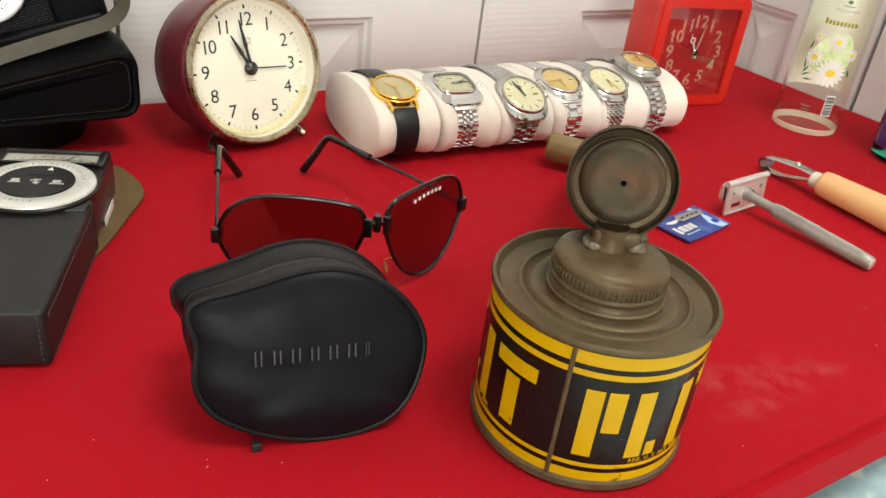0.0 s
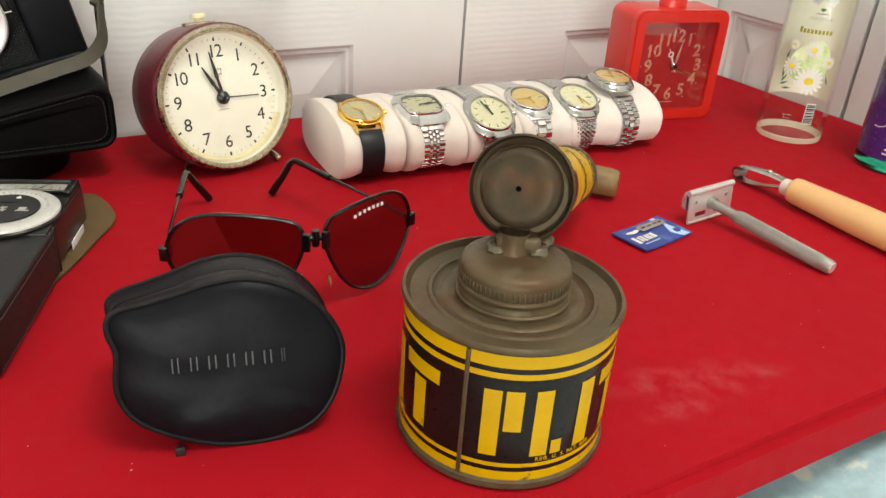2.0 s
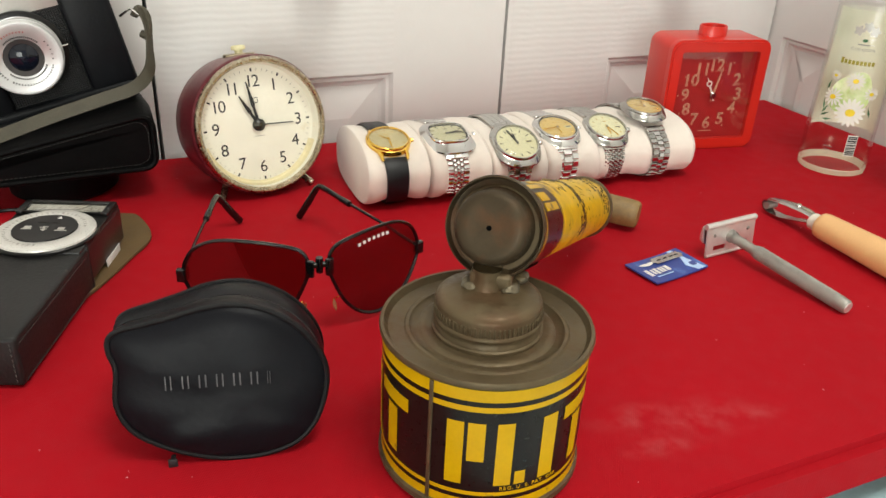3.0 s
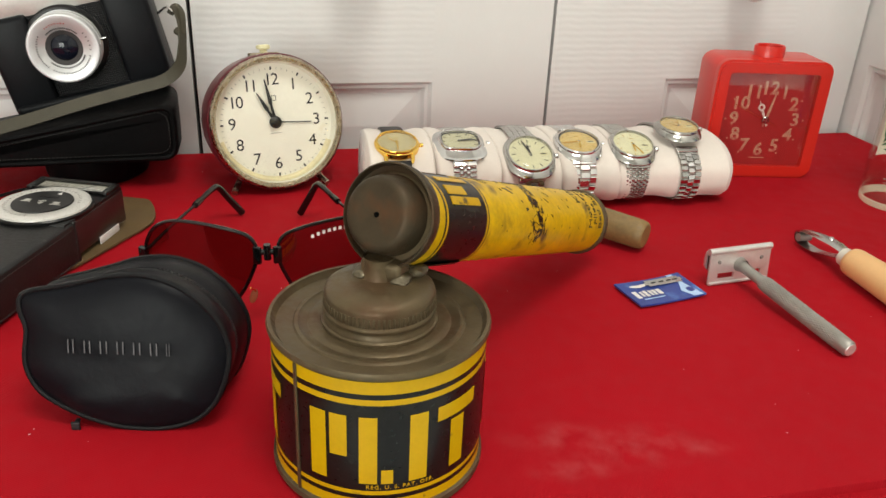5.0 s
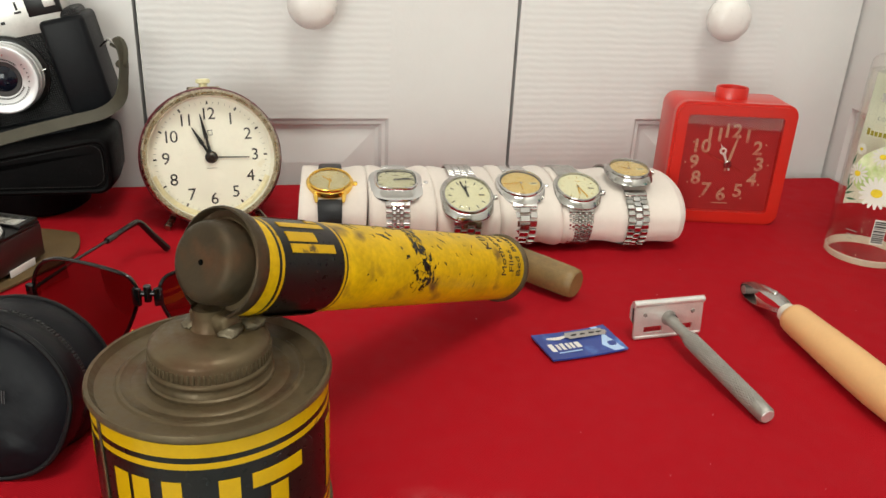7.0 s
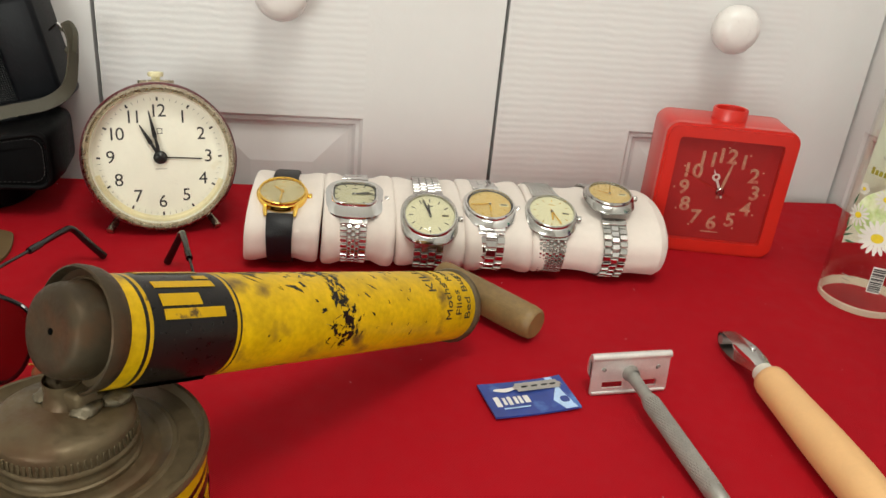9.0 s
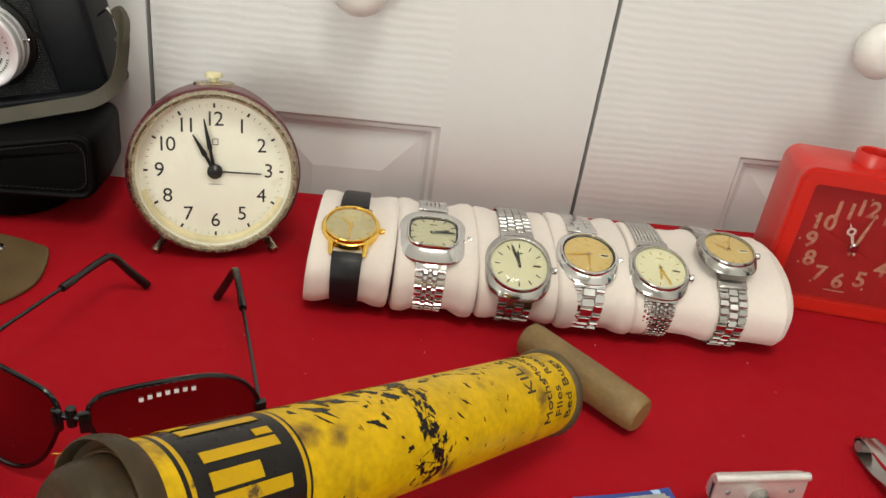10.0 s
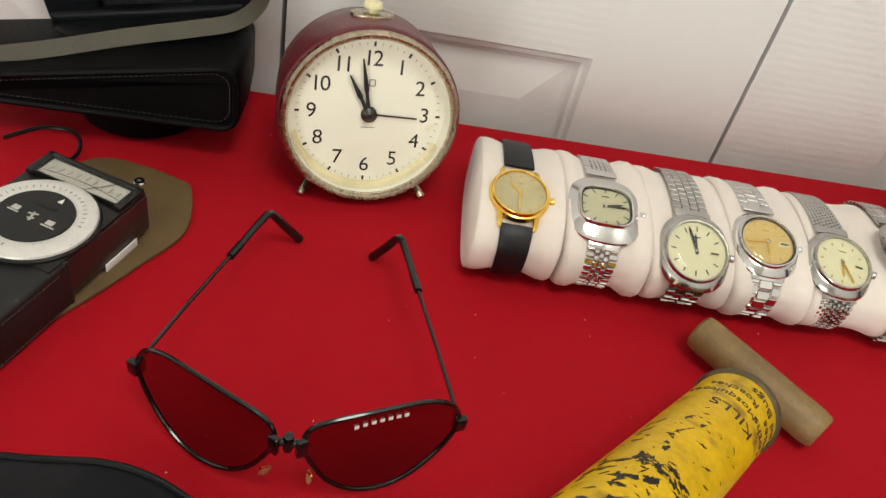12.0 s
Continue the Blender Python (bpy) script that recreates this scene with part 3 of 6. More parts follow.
    # plunger rod and wooden cross handle
    h0, h1 = Vector((0.0668 - CX, 0.5575 - CY, 0.0150)), Vector((0.1430 - CX, 0.5395 - CY, 0.0120))
    part("plunger_rod", sweep([n1 - ax * 0.004, (h0 + h1) / 2], 0.0022, 10), TIN, sp)
    hd = (h1 - h0).normalized()
    hl = (h1 - h0).length
    hz = hd.to_track_quat("Z", "Y").to_matrix().to_4x4()
    part("handle", lathe([(0, 0), (0.0078, 0), (0.0098, 0.0016), (0.0104, 0.006), (0.0106, hl * 0.5), (0.0104, hl - 0.006), (0.0098, hl - 0.0014), (0.0084, hl), (0, hl)], 40), HANDLE_WOOD, sp, "worn wooden cross handle", m=Matrix.Translation(h0) @ hz)


sprayer()


# ---- twin-foot alarm clock ----
def alarm_clock():
    yaw = 45.5
    clock = thing("alarm_clock", pose(-0.1438, 0.5271, 0, 0, 0, yaw), "round maroon wind-up alarm clock with cream dial", "alarm clock")
    F = pose(0, 0, 0.0538, 90 - 12, 0, 0)       # z of this frame comes out of the dial
    body = part("body", lathe([(0, -0.056), (0.040, -0.056), (0.0475, -0.053), (0.0508, -0.046), (0.0520, -0.030), (0.0526, -0.004), (0.0524, 0.0002), (0.0514, 0.0016), (0.0498, 0.0010)], 96), MAROON, clock, "maroon enamelled metal drum", m=F)
    part("bezel", lathe([(0.0510, 0.0002), (0.0514, 0.0018), (0.0508, 0.0042), (0.0494, 0.0058), (0.0480, 0.0056), (0.0468, 0.0042), (0.0464, 0.0020), (0.0474, 0.0010), (0.0495, -0.0010)], 96), NICKEL, body, "tarnished nickel bezel")
    dial = part("dial", disc(0.0470, 0.0012, 0, 96), DIAL_CREAM, body, "aged cream dial", m=pose(0, 0, -0.0080))
    part("dial_ring", lathe([(0.0473, 0.0042), (0.0466, 0.0032), (0.0462, -0.0020), (0.0452, -0.0066), (0.0449, -0.0068)], 96), DIAL_CREAM, body, "cream inner ring")
    part("stained_ring", lathe([(0.0458, -0.0020), (0.0446, -0.0058), (0.0425, -0.0066)], 64, 196, 338), STAIN, body, "yellow-brown stain along the lower rim")
    zt = -0.0067
    for i in range(12):
        a = radians(90 - 30 * (i + 1))
        part("numeral", lettering(str(i + 1), 0.0128, 0.00012, 0.84), INK, body, m=pose(0.0330 * math.cos(a), 0.0324 * math.sin(a), zt))
    tick = None
    for i in range(60):
        a = 6.0 * i
        ca, sa = math.cos(radians(a)), math.sin(radians(a))
        if i % 5 == 0:
            part("minute_mark", box(0.0026, 0.0013, 0.00012, 0, (0, 0, 0)), INK, body, m=pose(0.0410 * ca, 0.0410 * sa, zt, 0, 0, a))
        else:
            mm = pose(0.0410 * ca, 0.0410 * sa, zt, 0, 0, a)
            tick = again(tick, "minute_mark", mm, body) if tick else part("minute_mark", box(0.0016, 0.00022, 0.0001, 0, (0, 0, 0)), INK, body, m=mm)
    # brand sign as a small plain outline, and a fine line under the arbor
    part("brand_mark", joined(*[box(w, h, 0.0001, 0, (x, y, 0)) for x, y, w, h in ((-0.0016, 0, 0.0004, 0.0040), (0.0016, 0, 0.0004, 0.0040), (0, 0.0018, 0.0030, 0.0004), (0, -0.0018, 0.0030, 0.0004))]), INK, body, m=pose(0.0005, 0.0185, zt))
    part("dial_line", box(0.0080, 0.0003, 0.0001, 0), INK, body, m=pose(0, -0.0085, zt))

    def pointer(name, angle, length, width, z, tail=0.0):
        o = [(-width * 0.5, 0.0), (-width * 0.35, length * 0.42), (-width * 0.6, length * 0.46), (-0.0004, length), (0.0004, length), (width * 0.6, length * 0.46), (width * 0.35, length * 0.42), (width * 0.5, 0.0)]
        part(name, prism(o, 0, 0.0005), BLACK_PAINT, body, m=pose(0, 0, z, 0, 0, -angle))

    pointer("hour_hand", -29, 0.0262, 0.0027, -0.0050)
    pointer("minute_hand", -10.5, 0.0335, 0.0026, -0.0042)
    part("alarm_hand", prism([(-0.0005, 0), (-0.0004, 0.0285), (0.0004, 0.0285), (0.0005, 0)], 0, 0.0004), BLACK_PAINT, body, m=pose(0, 0, -0.0058, 0, 0, -93))
    part("arbor", lathe([(0, 0.0040), (0.0015, 0.0040), (0.0022, 0.0034), (0.0040, 0.0026), (0.0047, 0.0018), (0.0047, 0), (0, 0)], 32), BLACK_PAINT, body, m=pose(0, 0, -0.0060))
    part("glass", lathe([(0.0464, 0.0024), (0.034, 0.0038), (0.018, 0.0046), (0, 0.0050)], 64), CLOCK_GLASS, body, "clear domed glass").visible_shadow = False
    # top button on a nickel saddle
    B = pose(0, 0.0372, 0.0525 + 0.0484, -12, 0, 0)
    saddle = part("saddle", prism([(0.0125 * math.cos(a), 0.0090 * math.sin(a)) for a in [2 * math.pi * i / 32 for i in range(32)]], -0.0040, 0.0012, 0.0008), NICKEL, clock, "nickel saddle", m=B @ pose(0, 0, -0.002))
    part("button", lathe([(0.0030, -0.001), (0.0030, 0.0014), (0.0052, 0.0018), (0.0056, 0.0034), (0.0050, 0.0048), (0.0034, 0.0052), (0.0024, 0.0044), (0, 0.0042)], 32), IVORY, clock, "yellowed plastic push button", m=B)
    for s in (-1, 1):
        part("foot", sweep([Vector((s * 0.0262, 0.010, 0.0135)), Vector((s * 0.0370, -0.007, 0.0024))], 0.0024, 12, radii=[0.0020, 0.0028]), NICKEL, clock, "short nickel foot")
    part("rear_foot", sweep([Vector((0, 0.045, 0.016)), Vector((0, 0.055, 0.0022))], 0.0022, 12), NICKEL, clock)
    part("winder", lathe([(0, 0), (0.003, 0), (0.003, 0.006), (0.008, 0.006), (0.008, 0.009), (0, 0.009)], 24), NICKEL, body, m=pose(0.012, 0.008, -0.056, 180, 0, 0))


alarm_clock()


# ---- square red alarm clock ----
def rounded_rect(w, h, r, n=6, cx=0.0, cy=0.0):
    out = []
    for sx, sy, a0 in ((1, 1, 0), (-1, 1, 90), (-1, -1, 180), (1, -1, 270)):
        for i in range(n + 1):
            a = radians(a0 + 90 * i / n)
            out.append((cx + sx * (w / 2 - r) + r * math.cos(a), cy + sy * (h / 2 - r) + r * math.sin(a)))
    return out


def ring_plate(outer, inner, z0, z1):
    """A flat frame between two outlines with the same number of points."""
    n = len(outer)
    verts = [(x, y, z) for z in (z0, z1) for o in (outer, inner) for x, y in o]
    faces = []
    for i in range(n):
        j = (i + 1) % n
        faces += [[2 * n + i, 2 * n + j, 3 * n + j, 3 * n + i], [j, i, n + i, n + j], [i, j, 2 * n + j, 2 * n + i], [n + j, n + i, 3 * n + i, 3 * n + j]]
    bm = bm_from(verts, faces)
    bmesh.ops.recalc_face_normals(bm, faces=bm.faces)
    return bm


def red_clock():
    W, H, D = 0.0995, 0.1030, 0.042
    rc = thing("table_clock", pose(0.2074, 0.7482, 0, 0, 0, 24.5), "square red plastic alarm clock standing upright", "alarm clock")
    F = pose(0, 0, H / 2, 90, 0, 0)
    body = part("housing", joined(prism(rounded_rect(W, H, 0.010), -D, -0.002, 0.003, 3), moved(ring_plate(rounded_rect(W - 0.004, H - 0.004, 0.009), rounded_rect(W - 0.021, H - 0.021, 0.003), -0.003, 0.004), Matrix.Identity(4))), RED_PLASTIC, rc, "glossy red plastic housing", m=F)
    part("front_frame", ring_plate(rounded_rect(W, H, 0.010), rounded_rect(W - 0.004, H - 0.004, 0.009), -0.004, 0.0025), RED_PLASTIC, body)
    part("dial", prism(rounded_rect(W - 0.021, H - 0.021, 0.003), -0.0018, -0.0010), RED_DIAL, body, "dull red dial")
    for i in range(12):
        a = radians(90 - 30 * (i + 1))
        part("numeral", lettering(str(i + 1), 0.0160, 0.0001, 1.0, 0.0004), PINK_PRINT, body, m=pose(0.0272 * math.cos(a), 0.0272 * math.sin(a), -0.00090))
        part("hour_dot", disc(0.0008, 0.0001, 0, 10), PINK_PRINT, body, m=pose(0.0345 * math.cos(a), 0.0345 * math.sin(a), -0.0009))
    WHITE_H = mat("white_enamel", (0.75, 0.66, 0.60), 0.4)
    part("hour_hand", joined(prism([(-0.0007, -0.006), (-0.0010, 0.0095), (0.0010, 0.0095), (0.0007, -0.006)], 0, 0.0004), moved(ring_plate([(0.0030 * math.cos(2 * math.pi * i / 20), 0.0030 * math.sin(2 * math.pi * i / 20)) for i in range(20)], [(0.0015 * math.cos(2 * math.pi * i / 20), 0.0015 * math.sin(2 * math.pi * i / 20)) for i in range(20)], 0, 0.0004), Matrix.Translation((0, 0.0122, 0))), prism([(-0.0006, 0.015), (0, 0.019), (0.0006, 0.015)], 0, 0.0004)), WHITE_H, body, m=pose(0, 0, 0.0004, 0, 0, 25))
    part("minute_hand", prism([(-0.0009, -0.006), (-0.0012, 0.010), (-0.0004, 0.0265), (0.0004, 0.0265), (0.0012, 0.010), (0.0009, -0.006)], 0, 0.0004), PINK_PRINT, body, m=pose(0, 0, 0.0011, 0, 0, -12))
    part("second_hand", box(0.0004, 0.046, 0.0003, 0, (0, 0.010, 0)), GOLD, body, m=pose(0, 0, 0.0018, 0, 0, 65))
    part("arbor", disc(0.0033, 0.0026, 0.0008, 24), STEEL, body, m=pose(0, 0, 0.0002))
    part("brand_bar", box(0.014, 0.0008, 0.0001, 0), PINK_PRINT, body, m=pose(0, -0.0345, -0.0009))
    part("glass", prism(rounded_rect(W - 0.0212, H - 0.0212, 0.003), 0.0026, 0.0032), DUSTY_GLASS, body, "scratched clear window").visible_shadow = False
    part("alarm_button", lathe([(0.0118, -0.002), (0.0118, 0.0085), (0.0110, 0.0095), (0.0098, 0.0090), (0.0094, 0.0045), (0, 0.0042)], 40), RED_PLASTIC, rc, "red round alarm button", m=pose(0, 0.019, H) @ pose(0, 0, -0.0005) @ Matrix.Diagonal((1.12, 0.9, 1, 1)))


red_clock()


# ---- watch roll with six watches ----
ROLL = WALL @ pose(-0.0470, -0.1270, 0, 0, 0, -2.9)
RA, RB, RZ = 0.0505, 0.0236, 0.0244      # half depth, half height and middle height of the roll


def roll_point(phi, off=0.0, a=RA, b=RB):
    """The place on the roll's round at an angle (0 in front, 90 on top), and the outward direction, in y, z."""
    c, s = math.cos(radians(phi)), math.sin(radians(phi))
    e = 2 / (2.12 if s > 0 else 3.2)            # squarer towards the table
    y, z = -a * math.copysign(abs(c) ** e, c), b * math.copysign(abs(s) ** e, s)
    n = Vector((0, y / a ** 2, z / b ** 2)).normalized()
    return Vector((0, y, z + RZ)) + n * off, n


def watch_roll():
    roll = thing("watch_roll", ROLL, "cream suede watch roll with six padded sections", "watch roll")
    edges = [-0.1480, -0.0985, -0.0490, -0.0005, 0.0470, 0.1005, 0.1470]
    sunk = (0.935, 0.90, 0.935, 0.93, 0.935, 0.98)      # how far each strap presses its cushion in
    for i in range(6):
        x0, x1 = edges[i] + 0.0003, edges[i + 1] - 0.0003
        grow = (1.0, 1.02, 1.0, 1.04, 1.0, 0.985)[i]
        turn = (0, 7, -3, 9, -5, 4)[i]
        mid, press = (x0 + x1) / 2, sunk[i]
        rings = [(x0, 0.93), (x0 + 0.0010, 0.975), (x0 + 0.0030, 0.997), (x0 + 0.0075, 0.995), (x0 + 0.0115, 0.5 + press / 2), (mid - 0.0095, press + 0.008), (mid, press), (mid + 0.0095, press + 0.008), (x1 - 0.0115, 0.5 + press / 2), (x1 - 0.0075, 0.995), (x1 - 0.0030, 0.997), (x1 - 0.0010, 0.975), (x1, 0.93)]
        if i == 0:
            rings[:3] = [(x0, 0.965), (x0 + 0.0008, 0.99), (x0 + 0.004, 1.0)]
        if i == 5:
            rings[-3:] = [(x1 - 0.008, 0.985), (x1 - 0.003, 0.93), (x1, 0.84)]
        n = 56
        verts, faces = [], []
        for k, (x, s) in enumerate(rings):
            for j in range(n):
                p, _ = roll_point(360 * j / n)
                q = Vector((p.y, p.z - RZ)) * s * grow
                wob = 1 + 0.012 * noise.noise((x * 40, q.x * 60, q.y * 60 + i))
                verts.append((x + 0.0016 * math.sin(2 * math.pi * j / n + i), q.x * wob, max(0.0012, RZ + q.y * wob)))
        for k in range(len(rings) - 1):
            for j in range(n):
                faces.append([k * n + j, k * n + (j + 1) % n, (k + 1) * n + (j + 1) % n, (k + 1) * n + j])
        faces += [list(range(n))[::-1], list(range((len(rings) - 1) * n, len(rings) * n))]
        bm = bm_from(verts, faces)
        bmesh.ops.recalc_face_normals(bm, faces=bm.faces)
        part("cushion", bm, CUSHION, roll, smooth=50)


watch_roll()


def facing(phi, off, press=1.0):
    """A frame on the roll: z out of it, y up and over it."""
    p, n = roll_point(phi, off, RA * press, RB * press)
    up = Vector((0, -n.z, n.y)) * -1
    if n.z > 0:
        up = Vector((0, n.z, -n.y))
    x = up.cross(n)
    return Matrix(((x.x, up.x, n.x, p.x), (x.y, up.y, n.y, p.y), (x.z, up.z, n.z, p.z), (0, 0, 0, 1)))


def superellipse(w, h, e, n=64):
    out = []
    for i in range(n):
        a = 2 * math.pi * i / n
        c, s = math.cos(a), math.sin(a)
        out.append((w / 2 * math.copysign(abs(c) ** (2 / e), c), h / 2 * math.copysign(abs(s) ** (2 / e), s)))
    return out


def loft(outline, rings, n=None):
    """Stacks scaled copies of an outline: (scale in x, scale in y, z)."""
    k = len(outline)
    verts = [(x * sx, y * sy, z) for sx, sy, z in rings for x, y in outline]
    faces = []
    for r in range(len(rings) - 1):
        for j in range(k):
            faces.append([r * k + j, r * k + (j + 1) % k, (r + 1) * k + (j + 1) % k, (r + 1) * k + j])
    faces += [list(range(k))[::-1], list(range((len(rings) - 1) * k, len(rings) * k))]
    bm = bm_from(verts, faces)
    bmesh.ops.recalc_face_normals(bm, faces=bm.faces)
    return bm


def stacked(levels):
    """A solid through outlines of equal length at given heights."""
    k = len(levels[0][0])
    verts = [(px, py, z) for o, z in levels for px, py in o]
    faces = [[r * k + j, r * k + (j + 1) % k, (r + 1) * k + (j + 1) % k, (r + 1) * k + j] for r in range(len(levels) - 1) for j in range(k)]
    faces += [list(range(k))[::-1], list(range((len(levels) - 1) * k, len(levels) * k))]
    bm = bm_from(verts, faces)
    bmesh.ops.recalc_face_normals(bm, faces=bm.faces)
    return bm


def sized(outline, s, sy=None):
    return [(px * s, py * (sy or s)) for px, py in outline]


def watch(x, phi, label, shape, r, metal, dial_m, hour, minute, bracelet, lean=0.0, day=False, strap_w=0.018, fluted=False, aged=False, rim=None, press=0.935, off=0.0):
    w = thing("wristwatch", ROLL @ Matrix.Translation((x, 0, 0)), label, "wristwatch", "watches on the roll")
    H = facing(phi, off, press) @ pose(0, 0, 0, 0, 0, lean)
    ra, rb = RA * press, RB * press
    if shape == "round":
        out, dial_out = superellipse(2 * r, 2 * r, 2.0), superellipse(2 * r, 2 * r, 2.0)
    elif shape == "tonneau":
        out, dial_out = superellipse(2 * r, 2.26 * r, 2.5), superellipse(2 * r, 2 * r, 2.0)
    else:
        out, dial_out = superellipse(2 * r, 2.2 * r, 3.0), superellipse(2 * r, 1.75 * r, 3.4)
    f = {"round": 0.86, "tonneau": 0.84, "tv": 0.70}[shape]
    case = part("case", stacked([(sized(out, 0.84), 0.0), (sized(out, 0.97), 0.0008), (sized(out, 1.0), 0.0018), (sized(out, 0.985), 0.0028), (sized(dial_out, 1.16 * f), 0.0052), (sized(dial_out, 1.09 * f), 0.0058)]), metal, w, "polished metal case", 35, H)
    # bezel ring round the dial
    k = len(dial_out)
    rings = [(1.10 * f, 0.0054), (1.09 * f, 0.0070), (1.05 * f, 0.0078), (1.005 * f, 0.0077), (0.985 * f, 0.0064)]
    verts = [(px * s, py * s, z) for s, z in rings for px, py in dial_out]
    faces = [[q * k + j, q * k + (j + 1) % k, (q + 1) * k + (j + 1) % k, (q + 1) * k + j] for q in range(len(rings) - 1) for j in range(k)]
    bz = bm_from(verts, faces)
    if fluted:
        for v in bz.verts:
            if v.co.z > 0.0056 and v.co.xy.length > 1.03 * f * r:
                v.co.xy *= 1 + 0.010 * math.sin(math.atan2(v.co.y, v.co.x) * 16)
    bmesh.ops.recalc_face_normals(bz, faces=bz.faces)
    part("bezel", bz, metal, case, smooth=35)
    if rim:
        part("inner_ring", moved(ring_plate([(px * f * 0.985, py * f * 0.985) for px, py in dial_out], [(px * f * 0.93, py * f * 0.93) for px, py in dial_out], 0.0060, 0.0066), Matrix.Identity(4)), rim, case)
    part("dial", prism([(px * f * 0.99, py * f * 0.99) for px, py in dial_out], 0.0054, 0.0059), dial_m, case)
    # hour bars
    ry = 1.0 if shape != "tv" else 0.86
    for i in range(12):
        a = 30.0 * i
        ca, sa = math.cos(radians(a)), math.sin(radians(a))
        s = 0.70 * r if shape == "round" else 0.64 * r
        if day and i == 0:
            continue
        part("hour_bar", box(0.0030 if not aged else 0.0018, 0.0007, 0.0003, 0.0001, (0, 0, 0), 1), INK if not aged else GOLD, case, m=pose(s * ca, s * sa * ry, 0.0058, 0, 0, math.degrees(math.atan2(sa * ry, ca))))
    if day:
        part("day_window", box(0.0062, 0.0030, 0.0003, 0.0001, (0, 0, 0), 1), IVORY, case, m=pose(0.52 * r, 0, 0.0058))
        part("day_print", box(0.0044, 0.0012, 0.0001, 0), GAP_DARK, case, m=pose(0.52 * r, 0, 0.0062))
    part("brand_bar", box(0.0042, 0.0007, 0.0002, 0), INK if not aged else GOLD, case, m=pose(0, 0.40 * r * ry, 0.0058))
    dark = INK if not aged else GOLD
    part("hour_hand", prism([(-0.0006, -0.002), (-0.0007, 0.40 * r), (0, 0.50 * r), (0.0007, 0.40 * r), (0.0006, -0.002)], 0, 0.0003), dark, case, m=pose(0, 0, 0.0063, 0, 0, -hour))
    part("minute_hand", prism([(-0.0005, -0.002), (-0.0006, 0.60 * r * ry), (0, 0.72 * r * ry), (0.0006, 0.60 * r * ry), (0.0005, -0.002)], 0, 0.0003), dark, case, m=pose(0, 0, 0.0067, 0, 0, -minute))
    part("arbor", disc(0.0011, 0.0010, 0.0003, 12), metal, case, m=pose(0, 0, 0.0062))
    part("crystal", loft(dial_out, [(f * 0.995, f * 0.995, 0.0072), (f * 0.93, f * 0.93, 0.0082), (f * 0.6, f * 0.6, 0.0086), (f * 0.2, f * 0.2, 0.0088)]), CRYSTAL, case, "clear crystal").visible_shadow = False
    part("crown", lathe([(0, 0), (0.0018, 0), (0.0022, 0.0005), (0.0022, 0.0026), (0.0016, 0.0031), (0, 0.0031)], 16), metal, case, m=pose(r * 0.985, 0, 0.0030, 0, 90, 0))
    # lugs
    sw = strap_w
    for sx in (-1, 1) if shape == "round" else ():
        for sy in (-1, 1):
            part("lug", sweep([(sx * (sw / 2 + 0.0012), sy * r * 0.72, 0.0036), (sx * (sw / 2 + 0.0010), sy * r * 1.02, 0.0028), (sx * (sw / 2 + 0.0006), sy * r * 1.20, 0.0006)], 0.0014, 8, radii=[0.0018, 0.0016, 0.0011]), metal, case, m=Matrix.Identity(4))
    # band: walks round the roll from both ends of the case
    reach = math.degrees(math.asin(min(0.95, (r * 1.08) / 0.0335)))
    if bracelet == "leather":
        for d, stop in ((1, 185), (-1, -110)):
            pts = []
            a = phi + d * (reach - 6)
            while (a < stop) if d > 0 else (a > stop):
                pts.append(roll_point(a, 0.0018, ra, rb)[0])
                a += d * 5
            pts = [Vector((p.x, p.y, max(p.z, 0.0018))) for p in pts]
            nrm = [roll_point(phi + d * (reach - 6 + 5 * i), 0.0, ra, rb)[1] for i in range(len(pts))]
            verts, faces = [], []
            for i, (p, q) in enumerate(zip(pts, nrm)):
                wd = sw / 2 * (1 - 0.10 * min(1, i / 12))
                tk = 0.0014 if i > 0 else 0.0008
                for ox, on in ((-wd, -0.0006), (-wd, tk * 0.6), (-wd * 0.8, tk), (wd * 0.8, tk), (wd, tk * 0.6), (wd, -0.0006)):
                    verts.append((ox, p.y + q.y * on, max(0.0005, p.z + q.z * on)))
            for i in range(len(pts) - 1):
                for j in range(6):
                    faces.append([i * 6 + j, i * 6 + (j + 1) % 6, (i + 1) * 6 + (j + 1) % 6, (i + 1) * 6 + j])
            faces += [[0, 1, 2, 3, 4, 5], list(range((len(pts) - 1) * 6, len(pts) * 6))]
            bm = bm_from(verts, faces)
            bmesh.ops.recalc_face_normals(bm, faces=bm.faces)
            part("strap", bm, LEATHER_STRAP, w, "black grained leather strap")
        return w
    cols, pitch, styles = bracelet
    master = {}
    for d, stop in ((1, 190), (-1, -105)):
        a = phi + d * (reach - 3)
        row = 0
        # end piece between the lugs
        E = facing(a - d * 4, 0.0016, press)
        part("end_link", box(sw, 0.0058, 0.0028, 0.0007), metal, w, m=E @ pose(0, 0, 0, 0, 0, 0))
        while (a < stop) if d > 0 else (a > stop):
            Mx = facing(a, 0.0012, press)
            if Mx.translation.z < 0.0016:
                Mx.translation.z = 0.0016
            taper = 1 - 0.010 * row
            x0 = -sw / 2 * taper
            for c, cw in enumerate(cols):
                cwid = cw * sw * taper
                key = round(cw, 3)
                shift = pitch * 0.5 if (styles == "brick" and c % 2) else 0.0
                mm = Mx @ pose(x0 + cwid / 2, d * shift, 0) @ Matrix.Diagonal((taper, 1, 1, 1))
